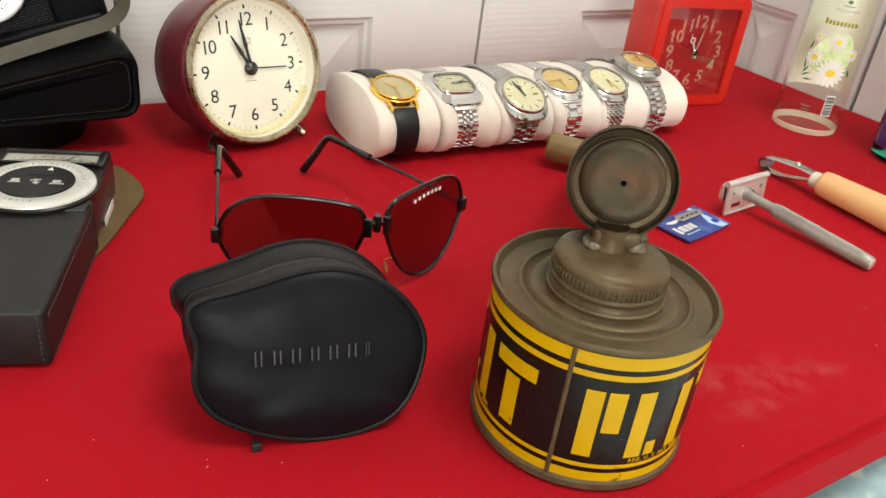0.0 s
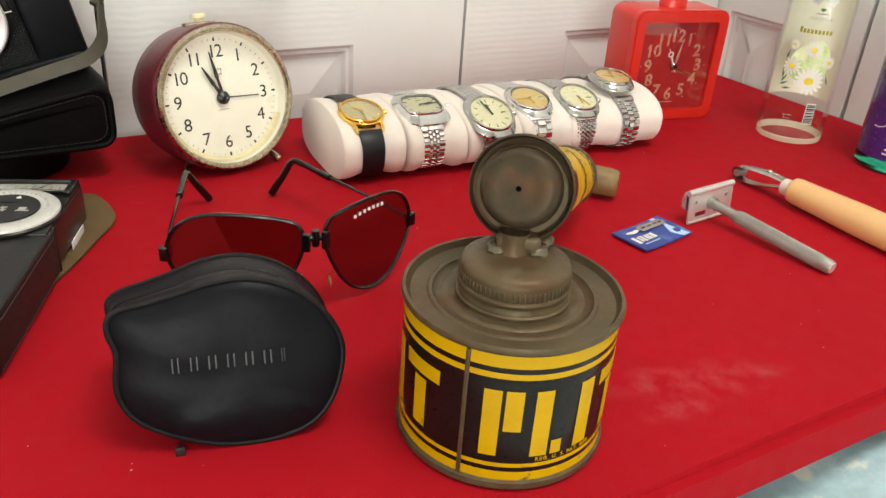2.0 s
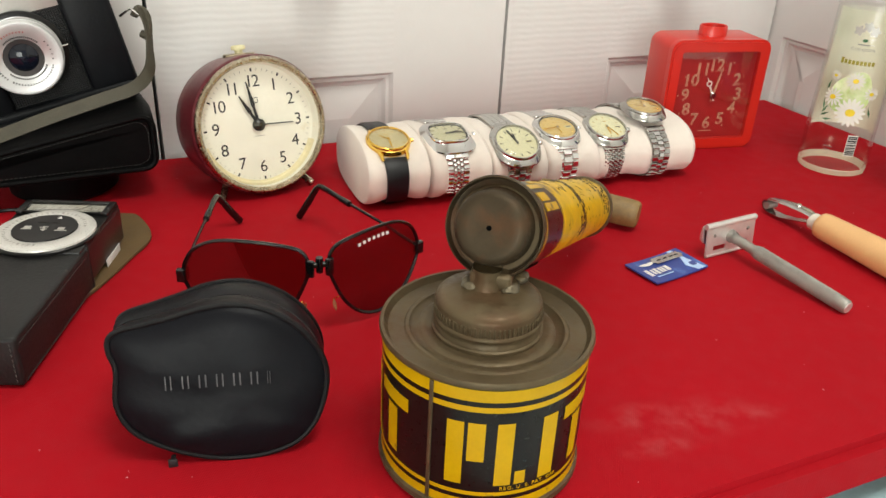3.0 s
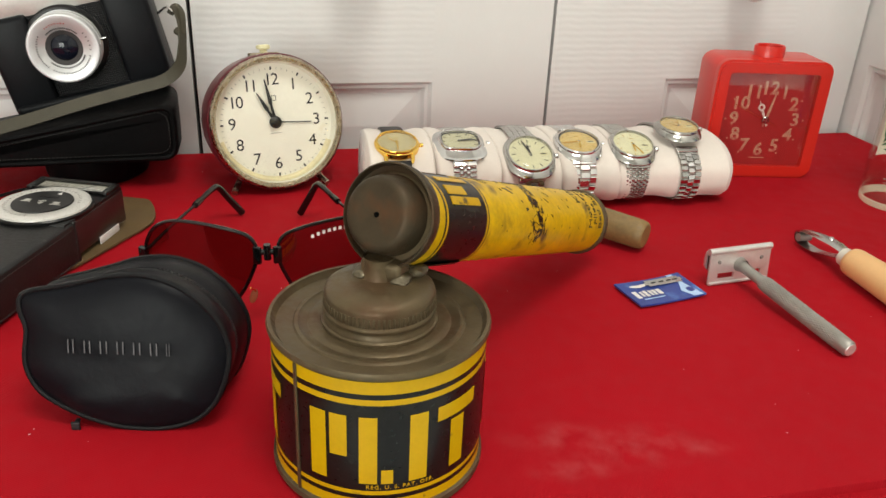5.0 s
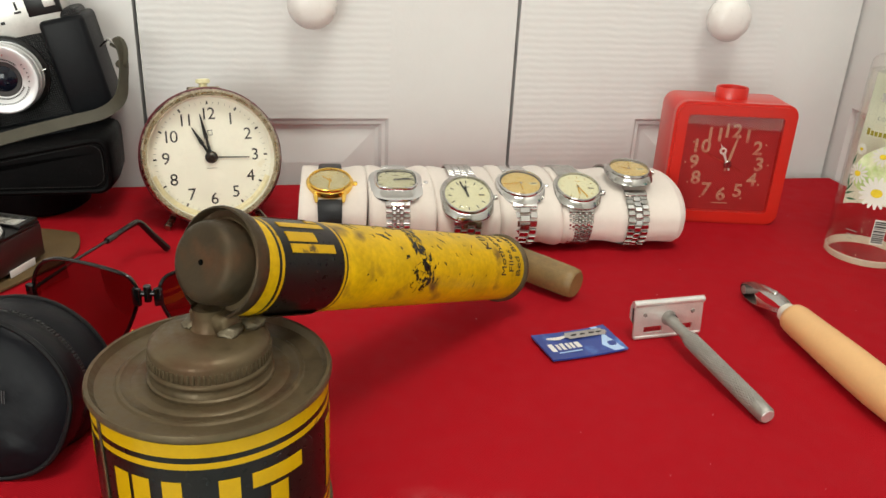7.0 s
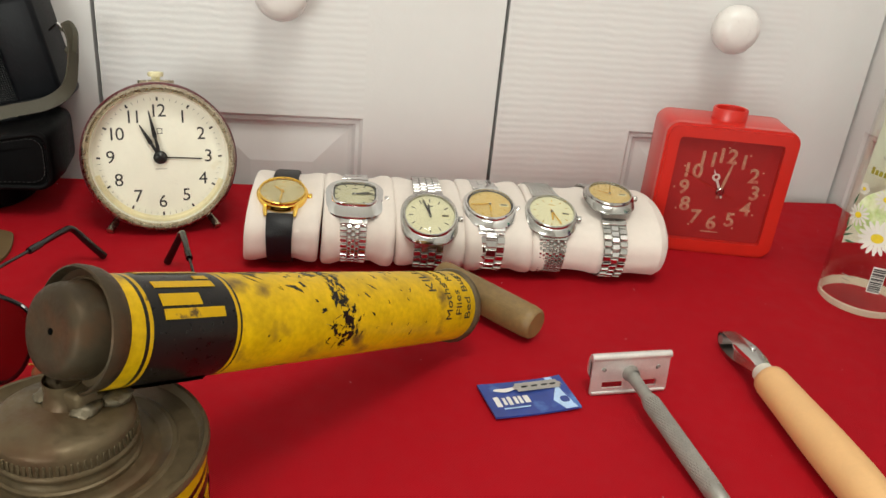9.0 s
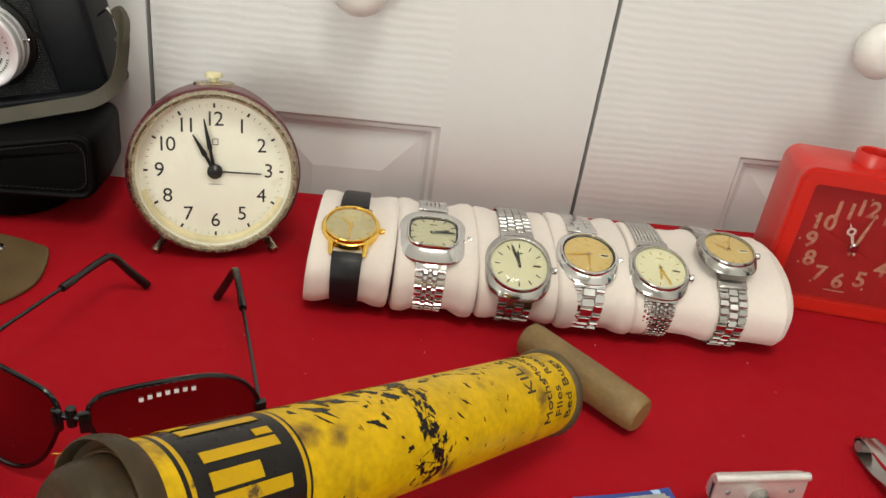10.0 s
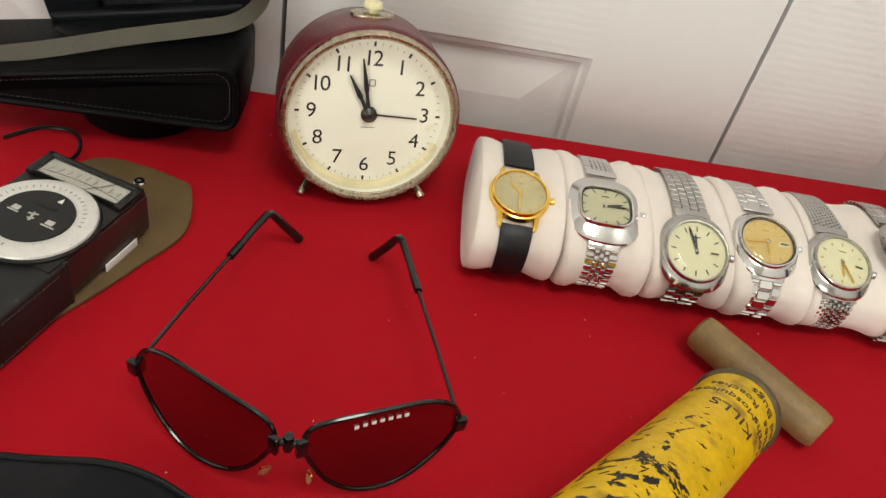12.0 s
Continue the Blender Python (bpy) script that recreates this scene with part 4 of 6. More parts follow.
                if key not in master:
                    master[key] = part("link", box(cw * sw - 0.0002, pitch - 0.00025, 0.0019, 0.0004, (0, 0, 0), 1), metal if c % 2 == 0 else CHROME, w, m=mm, smooth=30)
                else:
                    again(master[key], "link", mm, w)
                x0 += cwid
            p0 = roll_point(a, 0.0, ra, rb)[0]
            step = 1.0
            while (roll_point(a + d * step, 0.0, ra, rb)[0] - p0).length < pitch and step < 20:
                step += 0.25
            a += d * step
            row += 1
    return w


JUB = ((0.28, 0.147, 0.146, 0.147, 0.28), 0.0032, "brick")
OYS = ((0.30, 0.40, 0.30), 0.0052, "brick")
BRK = ((0.25, 0.25, 0.25, 0.25), 0.0048, "brick")
MESHY = ((0.125,) * 8, 0.0026, "brick")
PRES = ((0.34, 0.32, 0.34), 0.0042, "brick")
# distances along the roll, angle round it
watch(-0.1248, 64.5, "gold-plated round watch on a black leather strap", "round", 0.0172, GOLD, DIAL_AGED, 316, 183, "leather", aged=True, strap_w=0.0178, off=-0.0018)
watch(-0.0760, 65.5, "steel cushion-shaped watch with ivory dial and bracelet", "tv", 0.0208, CHROME, DIAL_OLIVE, 75, 88, JUB, strap_w=0.0185, rim=BLACK_PAINT, press=0.90, off=-0.0010)
watch(-0.0249, 40, "round steel day watch with ivory dial and bracelet", "tonneau", 0.0201, STEEL, DIAL_IVORY, 354, 340, BRK, day=True, strap_w=0.0205, off=-0.0008)
watch(0.0175, 60, "round steel watch with golden dial and three-link bracelet", "tonneau", 0.0190, CHROME, DIAL_GOLD, 180, 262, OYS, day=True, strap_w=0.0190, rim=BLACK_PAINT, aged=True, off=-0.0014)
watch(0.0604, 52, "steel barrel-shaped watch with pale dial and woven bracelet", "tonneau", 0.0186, STEEL, DIAL_IVORY, 175, 150, MESHY, lean=-8, day=True, strap_w=0.0195, aged=True, off=-0.0004)
watch(0.1042, 73, "steel watch with golden dial lying on top of the roll", "tonneau", 0.0178, STEEL, DIAL_GOLD, 300, 15, PRES, day=True, strap_w=0.0175, aged=True, press=0.98, off=0.0046)


# ---- pouch for the sunglasses ----
POUCH = mat("black_vinyl", (0.0055, 0.0057, 0.0078), 0.39, vary=0.25, scale=40, bump=0.0001, bscale=320, rvary=0.12, spec=0.10)
PIPING = mat("black_piping", (0.006, 0.006, 0.007), 0.42, vary=0.2, spec=0.2)
EMBOSS = mat("grey_foil", (0.065, 0.060, 0.064), 0.35, 0.2, vary=0.3, scale=300)
ZIP = mat("zip_black", (0.010, 0.010, 0.011), 0.5, vary=0.3)


def pouch():
    W = 0.0908
    raw = [(0.0, 0.058), (0.05, 0.0612), (0.15, 0.0628), (0.28, 0.0652), (0.42, 0.0682), (0.57, 0.0692), (0.72, 0.0660), (0.85, 0.0590), (0.95, 0.0490), (1.0, 0.0375), (0.985, 0.0250), (0.93, 0.0130), (0.84, 0.0050),
           (0.72, 0.0012), (0.60, 0.0), (0.46, 0.0008), (0.32, 0.0040), (0.17, 0.0100), (0.06, 0.0175), (0.005, 0.0290), (0.020, 0.0440), (-0.004, 0.0520)]
    line = [(p.x, p.y) for p in catmull([(x * W, z * 1.03, 0) for x, z in raw], 4, True)]
    n = len(line)
    cx, cz = 0.50 * W, 0.033
    p = thing("sunglasses_pouch", pose(-0.0820, 0.2194, 0, 0, 0, 23), "black soft vinyl zip pouch standing on its edge", "pouch")
    L = pose(0, 0, 0.0008, -15, 0, 0)

    def slumped(qx, qz, y):
        """The upper back corner sags outwards."""
        near = max(0.0, 1 - qx / (0.4 * W)) * max(0.0, min(1.0, (qz - 0.03) / 0.02)) * max(0.0, y)
        return qx - 0.09 * near, qz - 0.10 * near

    def shell(rings):
        verts, faces = [], []
        for s, y in rings:
            for x, z in line:
                qx, qz = cx + (x - cx) * s, cz + (z - cz) * s
                qx, qz = slumped(qx, qz, y)
                fold = 0.0010 * noise.noise((qx * 45, qz * 70, y * 30)) + (0.0016 * math.exp(-((qz - 0.015 - 0.06 * (qx - 0.05) ** 1) / 0.004) ** 2) * -1 if 0.02 < qx < 0.075 and y < 0.004 else 0)
                verts.append((qx, y + (fold if s < 0.97 else 0), qz))
        for r in range(len(rings) - 1):
            for j in range(n):
                faces.append([r * n + j, r * n + (j + 1) % n, (r + 1) * n + (j + 1) % n, (r + 1) * n + j])
        if rings[0][0] < 0.2:
            faces.append(list(range(n))[::-1])
        if rings[-1][0] < 0.2:
            faces.append(list(range((len(rings) - 1) * n, len(rings) * n)))
        bm = bm_from(verts, faces)
        bmesh.ops.recalc_face_normals(bm, faces=bm.faces)
        return bm

    front = part("front_panel", shell([(0.06, -0.0042), (0.25, -0.0042), (0.45, -0.0040), (0.62, -0.0036), (0.76, -0.0028), (0.87, -0.0016), (0.95, -0.0002), (0.99, 0.0012)]), POUCH, p, "padded black vinyl front", 80, L)
    part("gusset", shell([(0.99, 0.0012), (1.0, 0.006), (0.995, 0.012), (0.978, 0.0175), (0.972, 0.0182)]), POUCH, p, smooth=80, m=L)
    part("gusset", shell([(0.972, 0.0218), (0.985, 0.0240), (1.005, 0.0300), (1.000, 0.0380), (0.985, 0.0440)]), POUCH, p, smooth=80, m=L)
    part("back_panel", shell([(0.985, 0.0440), (0.94, 0.0455), (0.82, 0.0475), (0.55, 0.0490), (0.25, 0.0495), (0.06, 0.0495)]), POUCH, p, smooth=80, m=L)
    for y, s in ((0.0010, 0.995), (0.0436, 0.992)):
        seam = [slumped(cx + (x - cx) * s, cz + (z - cz) * s, y) for x, z in line]
        part("piping", sweep([(x, y, z) for x, z in seam], 0.0013, 8, True), PIPING, p, m=L)
    part("zip_tape", shell([(0.968, 0.0182), (0.966, 0.0218)]), ZIP, p, m=L)
    tooth = None
    top = [q for q in line if q[1] > 0.020 and q[0] > 0.052]
    for i in range(0, len(top) - 1):
        for half in (0, 0.5):
            x = top[i][0] + (top[i + 1][0] - top[i][0]) * half
            z = top[i][1] + (top[i + 1][1] - top[i][1]) * half
            mm = L @ pose(cx + (x - cx) * 0.972, 0.0200, cz + (z - cz) * 0.972)
            tooth = again(tooth, "zip_tooth", mm, p) if tooth else part("zip_tooth", box(0.0008, 0.0026, 0.0008, 0.0002, (0, 0, -0.0004), 1), ZIP, p, m=mm)
    part("zip_pull", joined(box(0.004, 0.0012, 0.0045, 0.0004, (0.022, 0.0, -0.0005)), box(0.002, 0.004, 0.0015, 0.0004, (0.022, 0.002, 0.002))), ZIP, p, "small dark zip pull")
    # the brand word as plain thin grey bars
    for i, (dx, w, h) in enumerate(((-0.0188, 0.0032, 0.0062), (-0.0125, 0.0034, 0.0056), (-0.0062, 0.0038, 0.0056), (0.0002, 0.0036, 0.0056), (0.0066, 0.0038, 0.0056), (0.0131, 0.0038, 0.0056), (0.0186, 0.0016, 0.0056))):
        for q in (-0.34, 0.34):
            part("embossed_bar", box(w * 0.15, 0.0003, h, 0, (dx * 1.12 + q * w, -0.0046, -h / 2)), EMBOSS, front, m=pose(0.0445, -0.0003, 0.0395 - dx * 0.02))


pouch()


# ---- folding sunglasses ----
FRAME_BLACK = mat("black_metal_frame", (0.006, 0.006, 0.006), 0.14, 0.0, vary=0.2, scale=200)
LENS_RED = thin_glass("smoked_lens", (0.24, 0.115, 0.10), 0.135)
PAD = mat("clear_nose_pad", (0.75, 0.48, 0.25), 0.15, vary=0.1, coat=0.5)
PAD.node_tree.nodes["Principled BSDF"].inputs["Transmission Weight"].default_value = 0.5
WHITE_PRINT = mat("white_print", (0.75, 0.72, 0.70), 0.4, vary=0.1)


def sunglasses():
    g = thing("sunglasses", pose(-0.035, 0.345, 0), "black folding aviator sunglasses lying open on their lenses", "sunglasses")
    o = Vector((-0.035, 0.345, 0))
    # outline of one lens: x away from the bridge, y up
    shape = [(0.0038, 0.0360), (0.0065, 0.0438), (0.015, 0.0468), (0.032, 0.0480), (0.049, 0.0466), (0.0610, 0.0405), (0.0675, 0.0300), (0.0665, 0.0210), (0.0590, 0.0110), (0.0480, 0.0035), (0.0360, 0.0012), (0.0240, 0.0045), (0.0140, 0.0130), (0.0070, 0.0255)]
    line = [(q.x, q.y) for q in catmull([(x * 1.11, y * 1.16, 0) for x, y in shape], 5, True)]
    hinges = []
    for side, yaw in (("left", 186.0), ("right", 56.5)):
        d = Vector((math.cos(radians(yaw)), math.sin(radians(yaw)), 0))
        out = Vector((-d.y, d.x, 0)) if side == "left" else Vector((d.y, -d.x, 0))    # the way the front looks
        tilt = radians(1.5)
        up = (Vector((0, 0, 1)) * math.cos(tilt) - out * math.sin(tilt)).normalized()
        nz = d.cross(up)
        base = d * (0.0002 if side == "left" else 0.0010) + Vector((0, 0, 0.0016)) + out * 0.006
        M = Matrix(((d.x, up.x, nz.x, base.x), (d.y, up.y, nz.y, base.y), (d.z, up.z, nz.z, base.z), (0, 0, 0, 1)))
        sgn = 1 if nz.dot(out) > 0 else -1

        reach = 1.0 if side == "left" else 0.955
        edge = [(x * reach, y) for x, y in line]

        def curved(x, y):
            return sgn * (-0.0030 * ((x - 0.034) / 0.034) ** 2)

        lens = part("lens", bm_from([(x, y, curved(x, y)) for x, y in edge] + [(0.034 + (x - 0.034) * 0.5, 0.029 + (y - 0.029) * 0.5, curved(0.034 + (x - 0.034) * 0.5, y)) for x, y in edge] + [(0.034, 0.029, 0)],
                                    [[i, (i + 1) % len(edge), len(edge) + (i + 1) % len(edge), len(edge) + i] for i in range(len(edge))] + [[len(edge) + i, len(edge) + (i + 1) % len(edge), 2 * len(edge)] for i in range(len(edge))]), LENS_RED, g, "smoked dark red lens", 180, M)
        part("rim", sweep([(x, y, curved(x, y)) for x, y in edge], 0.0011, 8, True), FRAME_BLACK, g, m=M)
        part("nose_pad", loft(superellipse(0.0050, 0.0095, 2.0, 24), [(0.5, 0.5, -0.0010), (1, 1, 0), (0.5, 0.5, 0.0010)]), PAD, g, "amber nose pad", m=M @ pose(0.0085, 0.0150, -sgn * 0.0040, 0, 55, 12))
        part("pad_arm", sweep([(0.0080, 0.0220, 0), (0.0075, 0.0190, -sgn * 0.004), (0.0075, 0.0160, -sgn * 0.0045)], 0.0005, 6), GOLD, g, m=M)
        hinges.append((M, d, sgn))
        hp = M @ Vector((0.0760 * reach, 0.0305, -sgn * 0.003))
        part("hinge", box(0.0050, 0.0034, 0.0080, 0.0008, (0, 0, -0.004)), FRAME_BLACK, g, m=Matrix.Translation(hp) @ pose(0, 0, 0, 0, 0, yaw))
        if side == "left":
            bend, tip = Vector((-0.1450, 0.4486, 0.0280)) - o, Vector((-0.1378, 0.4665, 0.0022)) - o
        else:
            bend, tip = Vector((-0.0835, 0.4835, 0.0295)) - o, Vector((-0.1000, 0.4850, 0.0022)) - o
        j = hp.lerp(bend, 0.70)
        part("temple_rod", sweep([hp, hp.lerp(j, 0.5) + Vector((0, 0, 0.0008)), j], 0.0010, 8), FRAME_BLACK, g, "thin black metal temple")
        part("temple_joint", sweep([hp.lerp(bend, 0.66), hp.lerp(bend, 0.75)], 0.0022, 8), FRAME_BLACK, g)
        pts = catmull([hp.lerp(bend, 0.75), hp.lerp(bend, 0.93), bend + (tip - bend) * 0.07, bend + (tip - bend) * 0.5, tip], 6)
        part("temple_tip", sweep(pts, 0.0018, 10, radii=[0.0018 + 0.0009 * i / len(pts) for i in range(len(pts))]), FRAME_BLACK, g, "curved black temple tip")
        if side == "right":
            # the brand word on the lens as plain white bars
            for i in range(7):
                x = 0.0240 + i * 0.0034
                part("printed_bar", box(0.0018, 0.0019, 0.0002, 0), WHITE_PRINT, lens, m=pose(x, 0.0502 - 0.00010 * (i - 4) ** 2, curved(x, 0) + sgn * 0.0004 + (0 if sgn > 0 else -0.0002)))
    # folding bridge
    ends = [M @ Vector((0.0045, 0.0440, 0)) for M, d, s in hinges]
    mid = (ends[0] + ends[1]) * 0.5
    part("bridge", sweep([ends[0], mid, ends[1]], 0.0017, 10), FRAME_BLACK, g, "short black folding bridge")
    part("bridge_hinge", lathe([(0, -0.0044), (0.0019, -0.0044), (0.0021, -0.0038), (0.0021, 0.0038), (0.0019, 0.0044), (0, 0.0044)], 16), FRAME_BLACK, g, "small upright hinge barrel", m=Matrix.Translation(mid))
    for M, d, s in hinges:
        part("bridge_arm", box(0.0046, 0.0026, 0.0100, 0.0007, (0, 0, -0.0050)), FRAME_BLACK, g, m=Matrix.Translation(M @ Vector((0.0030, 0.0425, 0))) @ pose(0, 0, 0, 0, 0, math.degrees(math.atan2(d.y, d.x))))


sunglasses()


# ---- safety razor ----
RAZOR_ALU = mat("dull_aluminium", (0.32, 0.305, 0.28), 0.45, 0.6, vary=0.15, scale=120, bump=0.00006, bscale=900, spots=(0.2, 0.18, 0.16), spot_at=0.66, spot_scale=200)
RAZOR_HEAD = mat("worn_chrome", (0.70, 0.67, 0.65), 0.36, 0.65, vary=0.12, scale=120, bump=0.00004, bscale=700)


def razor():
    a = 40.5
    n0, n1 = Vector((0.2062, 0.5205, 0.0128)), Vector((0.2698, 0.4512, 0.0050))
    rz = thing("safety_razor", pose(0.2062, 0.5205, 0, 0, 0, a), "old metal safety razor with knurled handle", "razor")
    inv = rz.matrix_basis.inverted()
    q0, q1 = inv @ n0, inv @ n1
    d = (q1 - q0).normalized()
    L = (q1 - q0).length
    HM = Matrix.Translation(q0) @ d.to_track_quat("Z", "Y").to_matrix().to_4x4()
    h = part("handle", lathe([(0, 0), (0.0042, 0), (0.0038, 0.003), (0.0034, 0.008), (0.0034, 0.022), (0.0042, 0.0218), (0.0046, 0.0245), (0.0047, L - 0.008), (0.0048, L - 0.0068), (0.0047, L - 0.0012), (0.0040, L), (0, L)], 32), RAZOR_ALU, rz, "dull knurled metal handle", m=HM)
    # knurling: small raised diamonds in rows
    verts, faces = [], []
    rows, cols = 34, 22
    for i in range(rows):
        for j in range(cols):
            z = 0.0255 + (L - 0.0345) * i / (rows - 1)
            an = 2 * math.pi * (j + 0.5 * (i % 2)) / cols
            da, dz, r0, r1 = 2 * math.pi / cols * 0.44, (L - 0.0345) / (rows - 1) * 0.9, 0.00468, 0.00500
            k = len(verts)
            for aa, zz, rr in ((an - da, z, r0), (an, z - dz, r0), (an + da, z, r0), (an, z + dz, r0), (an, z, r1)):
                verts.append((rr * math.cos(aa), rr * math.sin(aa), zz))
            faces += [[k, k + 1, k + 4], [k + 1, k + 2, k + 4], [k + 2, k + 3, k + 4], [k + 3, k, k + 4]]
    part("knurling", bm_from(verts, faces), RAZOR_ALU, h, smooth=0, kind="stuff")
    part("end_cap", disc(0.0038, 0.0008, 0.0003, 24), RAZOR_HEAD, h, m=pose(0, 0, L - 0.0002))
    # head: guard plate with two slots and curled lips, cap plate behind
    HEAD = pose(0, 0.0008, 0.0122, 90, 0, 0) @ pose(0, 0, 0, -6, 0, 0)
    w, hh = 0.0465, 0.0215
    outer = rounded_rect(w, hh, 0.003)
    pl = []
    for x0, x1, y0, y1 in ((-w / 2, w / 2, -hh / 2, -0.0078), (-w / 2, -0.0165, -0.0078, -0.0040), (-0.0040, 0.0040, -0.0078, -0.0040), (0.0165, w / 2, -0.0078, -0.0040), (-w / 2, w / 2, -0.0040, hh / 2)):
        pl.append(box(x1 - x0, y1 - y0, 0.0012, 0.0, ((x0 + x1) / 2, (y0 + y1) / 2, 0)))
    head = part("guard_plate", joined(*pl), RAZOR_HEAD, rz, "worn slotted guard plate", 30, HEAD)
    for s in (-1, 1):
        part("pin_hole", disc(0.0011, 0.0003, 0, 14), GAP_DARK, head, m=pose(s * 0.0160, 0.0035, 0.0011))
    part("upper_lip", sweep([(-w / 2 - 0.0006, hh / 2, 0.0), (w / 2 + 0.0006, hh / 2, 0.0)], 0.001, 10, profile=[(0.0022 * math.cos(q), 0.0022 * math.sin(q)) for q in [math.pi * 2 * i / 10 for i in range(10)]]), RAZOR_HEAD, head, "curled upper lip")
    part("lower_lip", sweep([(-w / 2 + 0.001, -hh / 2, 0.0006), (w / 2 - 0.001, -hh / 2, 0.0006)], 0.0013, 10), RAZOR_HEAD, head)
    part("cap_plate", loft([(x, y) for x, y in rounded_rect(w + 0.001, hh - 0.0075, 0.003, 6, 0.0, 0.0048)], [(1, 1, -0.0022), (1, 1, -0.0030), (0.98, 0.9, -0.0046), (0.96, 0.5, -0.0060)]), RAZOR_HEAD, head, "curved cap plate")
    part("blade", box(w + 0.0006, 0.0125, 0.0002, 0, (0, 0.0046, -0.0012)), STEEL, head)
    for x in (-0.0165, 0.0165):
        part("rivet", disc(0.0012, 0.0006, 0.0002, 12), RAZOR_ALU, head, m=pose(x, 0.004, 0.0012))
    part("collar", lathe([(0.0050, 0), (0.0048, 0.0010), (0.0042, 0.0024), (0.0039, 0.004)], 24), RAZOR_ALU, head, m=pose(0, 0.0005, 0.001))


razor()


# ---- packet of blades ----
PACK_BLUE = mat("blue_paper", (0.022, 0.050, 0.26), 0.4, vary=0.15, scale=60, spots=(0.16, 0.36, 0.75), spot_at=0.60, spot_scale=55, spot_soft=0.25)
PACK_PALE = mat("pale_blue_paper", (0.42, 0.58, 0.82), 0.4, vary=0.2, scale=120)


def blade_packet():
    pk = thing("blade_packet", pose(0.1622, 0.4822, 0, 0, 0, 45), "small blue paper packet of razor blades", "blade packet")
    w, h = 0.0495, 0.0292
    verts, faces = [], []
    nx = 16
    for j, y in enumerate((-h / 2, h / 2)):
        for i in range(nx + 1):
            x = -w / 2 + w * i / nx
            z = 0.0009 + 0.0008 * (x / w * 2) ** 2 + (0.0012 * max(0, x / w * 2 - 0.6) if j else 0)
            verts += [(x, y, z), (x, y, z + 0.0011)]
    k = 2 * (nx + 1)
    for i in range(nx):
        a = 2 * i
        faces += [[a + 1, a + 3, k + a + 3, k + a + 1], [a, k + a, k + a + 2, a + 2], [a, a + 2, a + 3, a + 1], [k + a, k + a + 1, k + a + 3, k + a + 2]]
    faces += [[0, 1, k + 1, k], [k - 2, 2 * k - 2, 2 * k - 1, k - 1]]
    bm = bm_from(verts, faces)
    bmesh.ops.recalc_face_normals(bm, faces=bm.faces)
    sleeve = part("sleeve", bm, PACK_BLUE, pk, "glossy blue paper sleeve", 30)
    top = 0.0027
    part("pale_corner", prism([(0.0245, -0.0142), (0.0245, 0.0142), (0.0150, 0.0142), (0.0175, 0.004), (0.0120, -0.006), (0.0160, -0.0142)], top - 0.0004, top), PACK_PALE, pk)
    # printed blade picture and the brand word as plain shapes
    blade = [(-0.0130, -0.0035), (0.0125, -0.0035), (0.0125, -0.0015), (0.0140, -0.0015), (0.0140, 0.0020), (0.0125, 0.0020), (0.0125, 0.0040), (-0.0130, 0.0040), (-0.0130, 0.0020), (-0.0145, 0.0020), (-0.0145, -0.0015), (-0.0130, -0.0015)]
    bl = part("printed_blade", prism(blade, top, top + 0.0003), STEEL, pk, "printed grey blade picture", m=pose(0.0085, 0.0075, 0, 0, 0, 0))
    for x in (-0.008, -0.002, 0.004, 0.009):
        part("printed_slot", prism(superellipse(0.0040, 0.0012, 2, 12), top + 0.0003, top + 0.0005), INK, bl, m=pose(x, 0.0003, 0))
    part("printed_curl", prism([(0.0065 * math.cos(t), 0.0016 * math.sin(t) + 0.0012 * abs(math.cos(t))) for t in [2 * math.pi * i / 24 for i in range(24)]], top, top + 0.0002), WHITE_PRINT, pk, m=pose(-0.0115, 0.0065, 0))
    for i, (x, w1, h1) in enumerate(((-0.0190, 0.0030, 0.0085), (-0.0150, 0.0016, 0.0060), (-0.0120, 0.0022, 0.0070), (-0.0085, 0.0018, 0.0060), (-0.0058, 0.0018, 0.0060), (-0.0022, 0.0030, 0.0060))):
        part("printed_bar", box(w1, h1, 0.0003, 0, (x, -0.0022, top - 0.0004)), WHITE_PRINT, pk)
    part("printed_line", box(0.0150, 0.0008, 0.0003, 0, (-0.010, -0.0085, top - 0.0003)), PACK_PALE, pk)
    part("printed_badge", prism(superellipse(0.0050, 0.0050, 3.0, 20), top, top + 0.0003), PACK_BLUE, pk, m=pose(0.0185, -0.0065, 0))


blade_packet()


# ---- callus shaver with a peach handle ----
PEACH = mat("peach_plastic", (0.72, 0.42, 0.185), 0.42, vary=0.05, scale=60, bump=0.00005, bscale=600)
PALE_COLLAR = mat("pale_collar", (0.66, 0.62, 0.54), 0.45, vary=0.1)


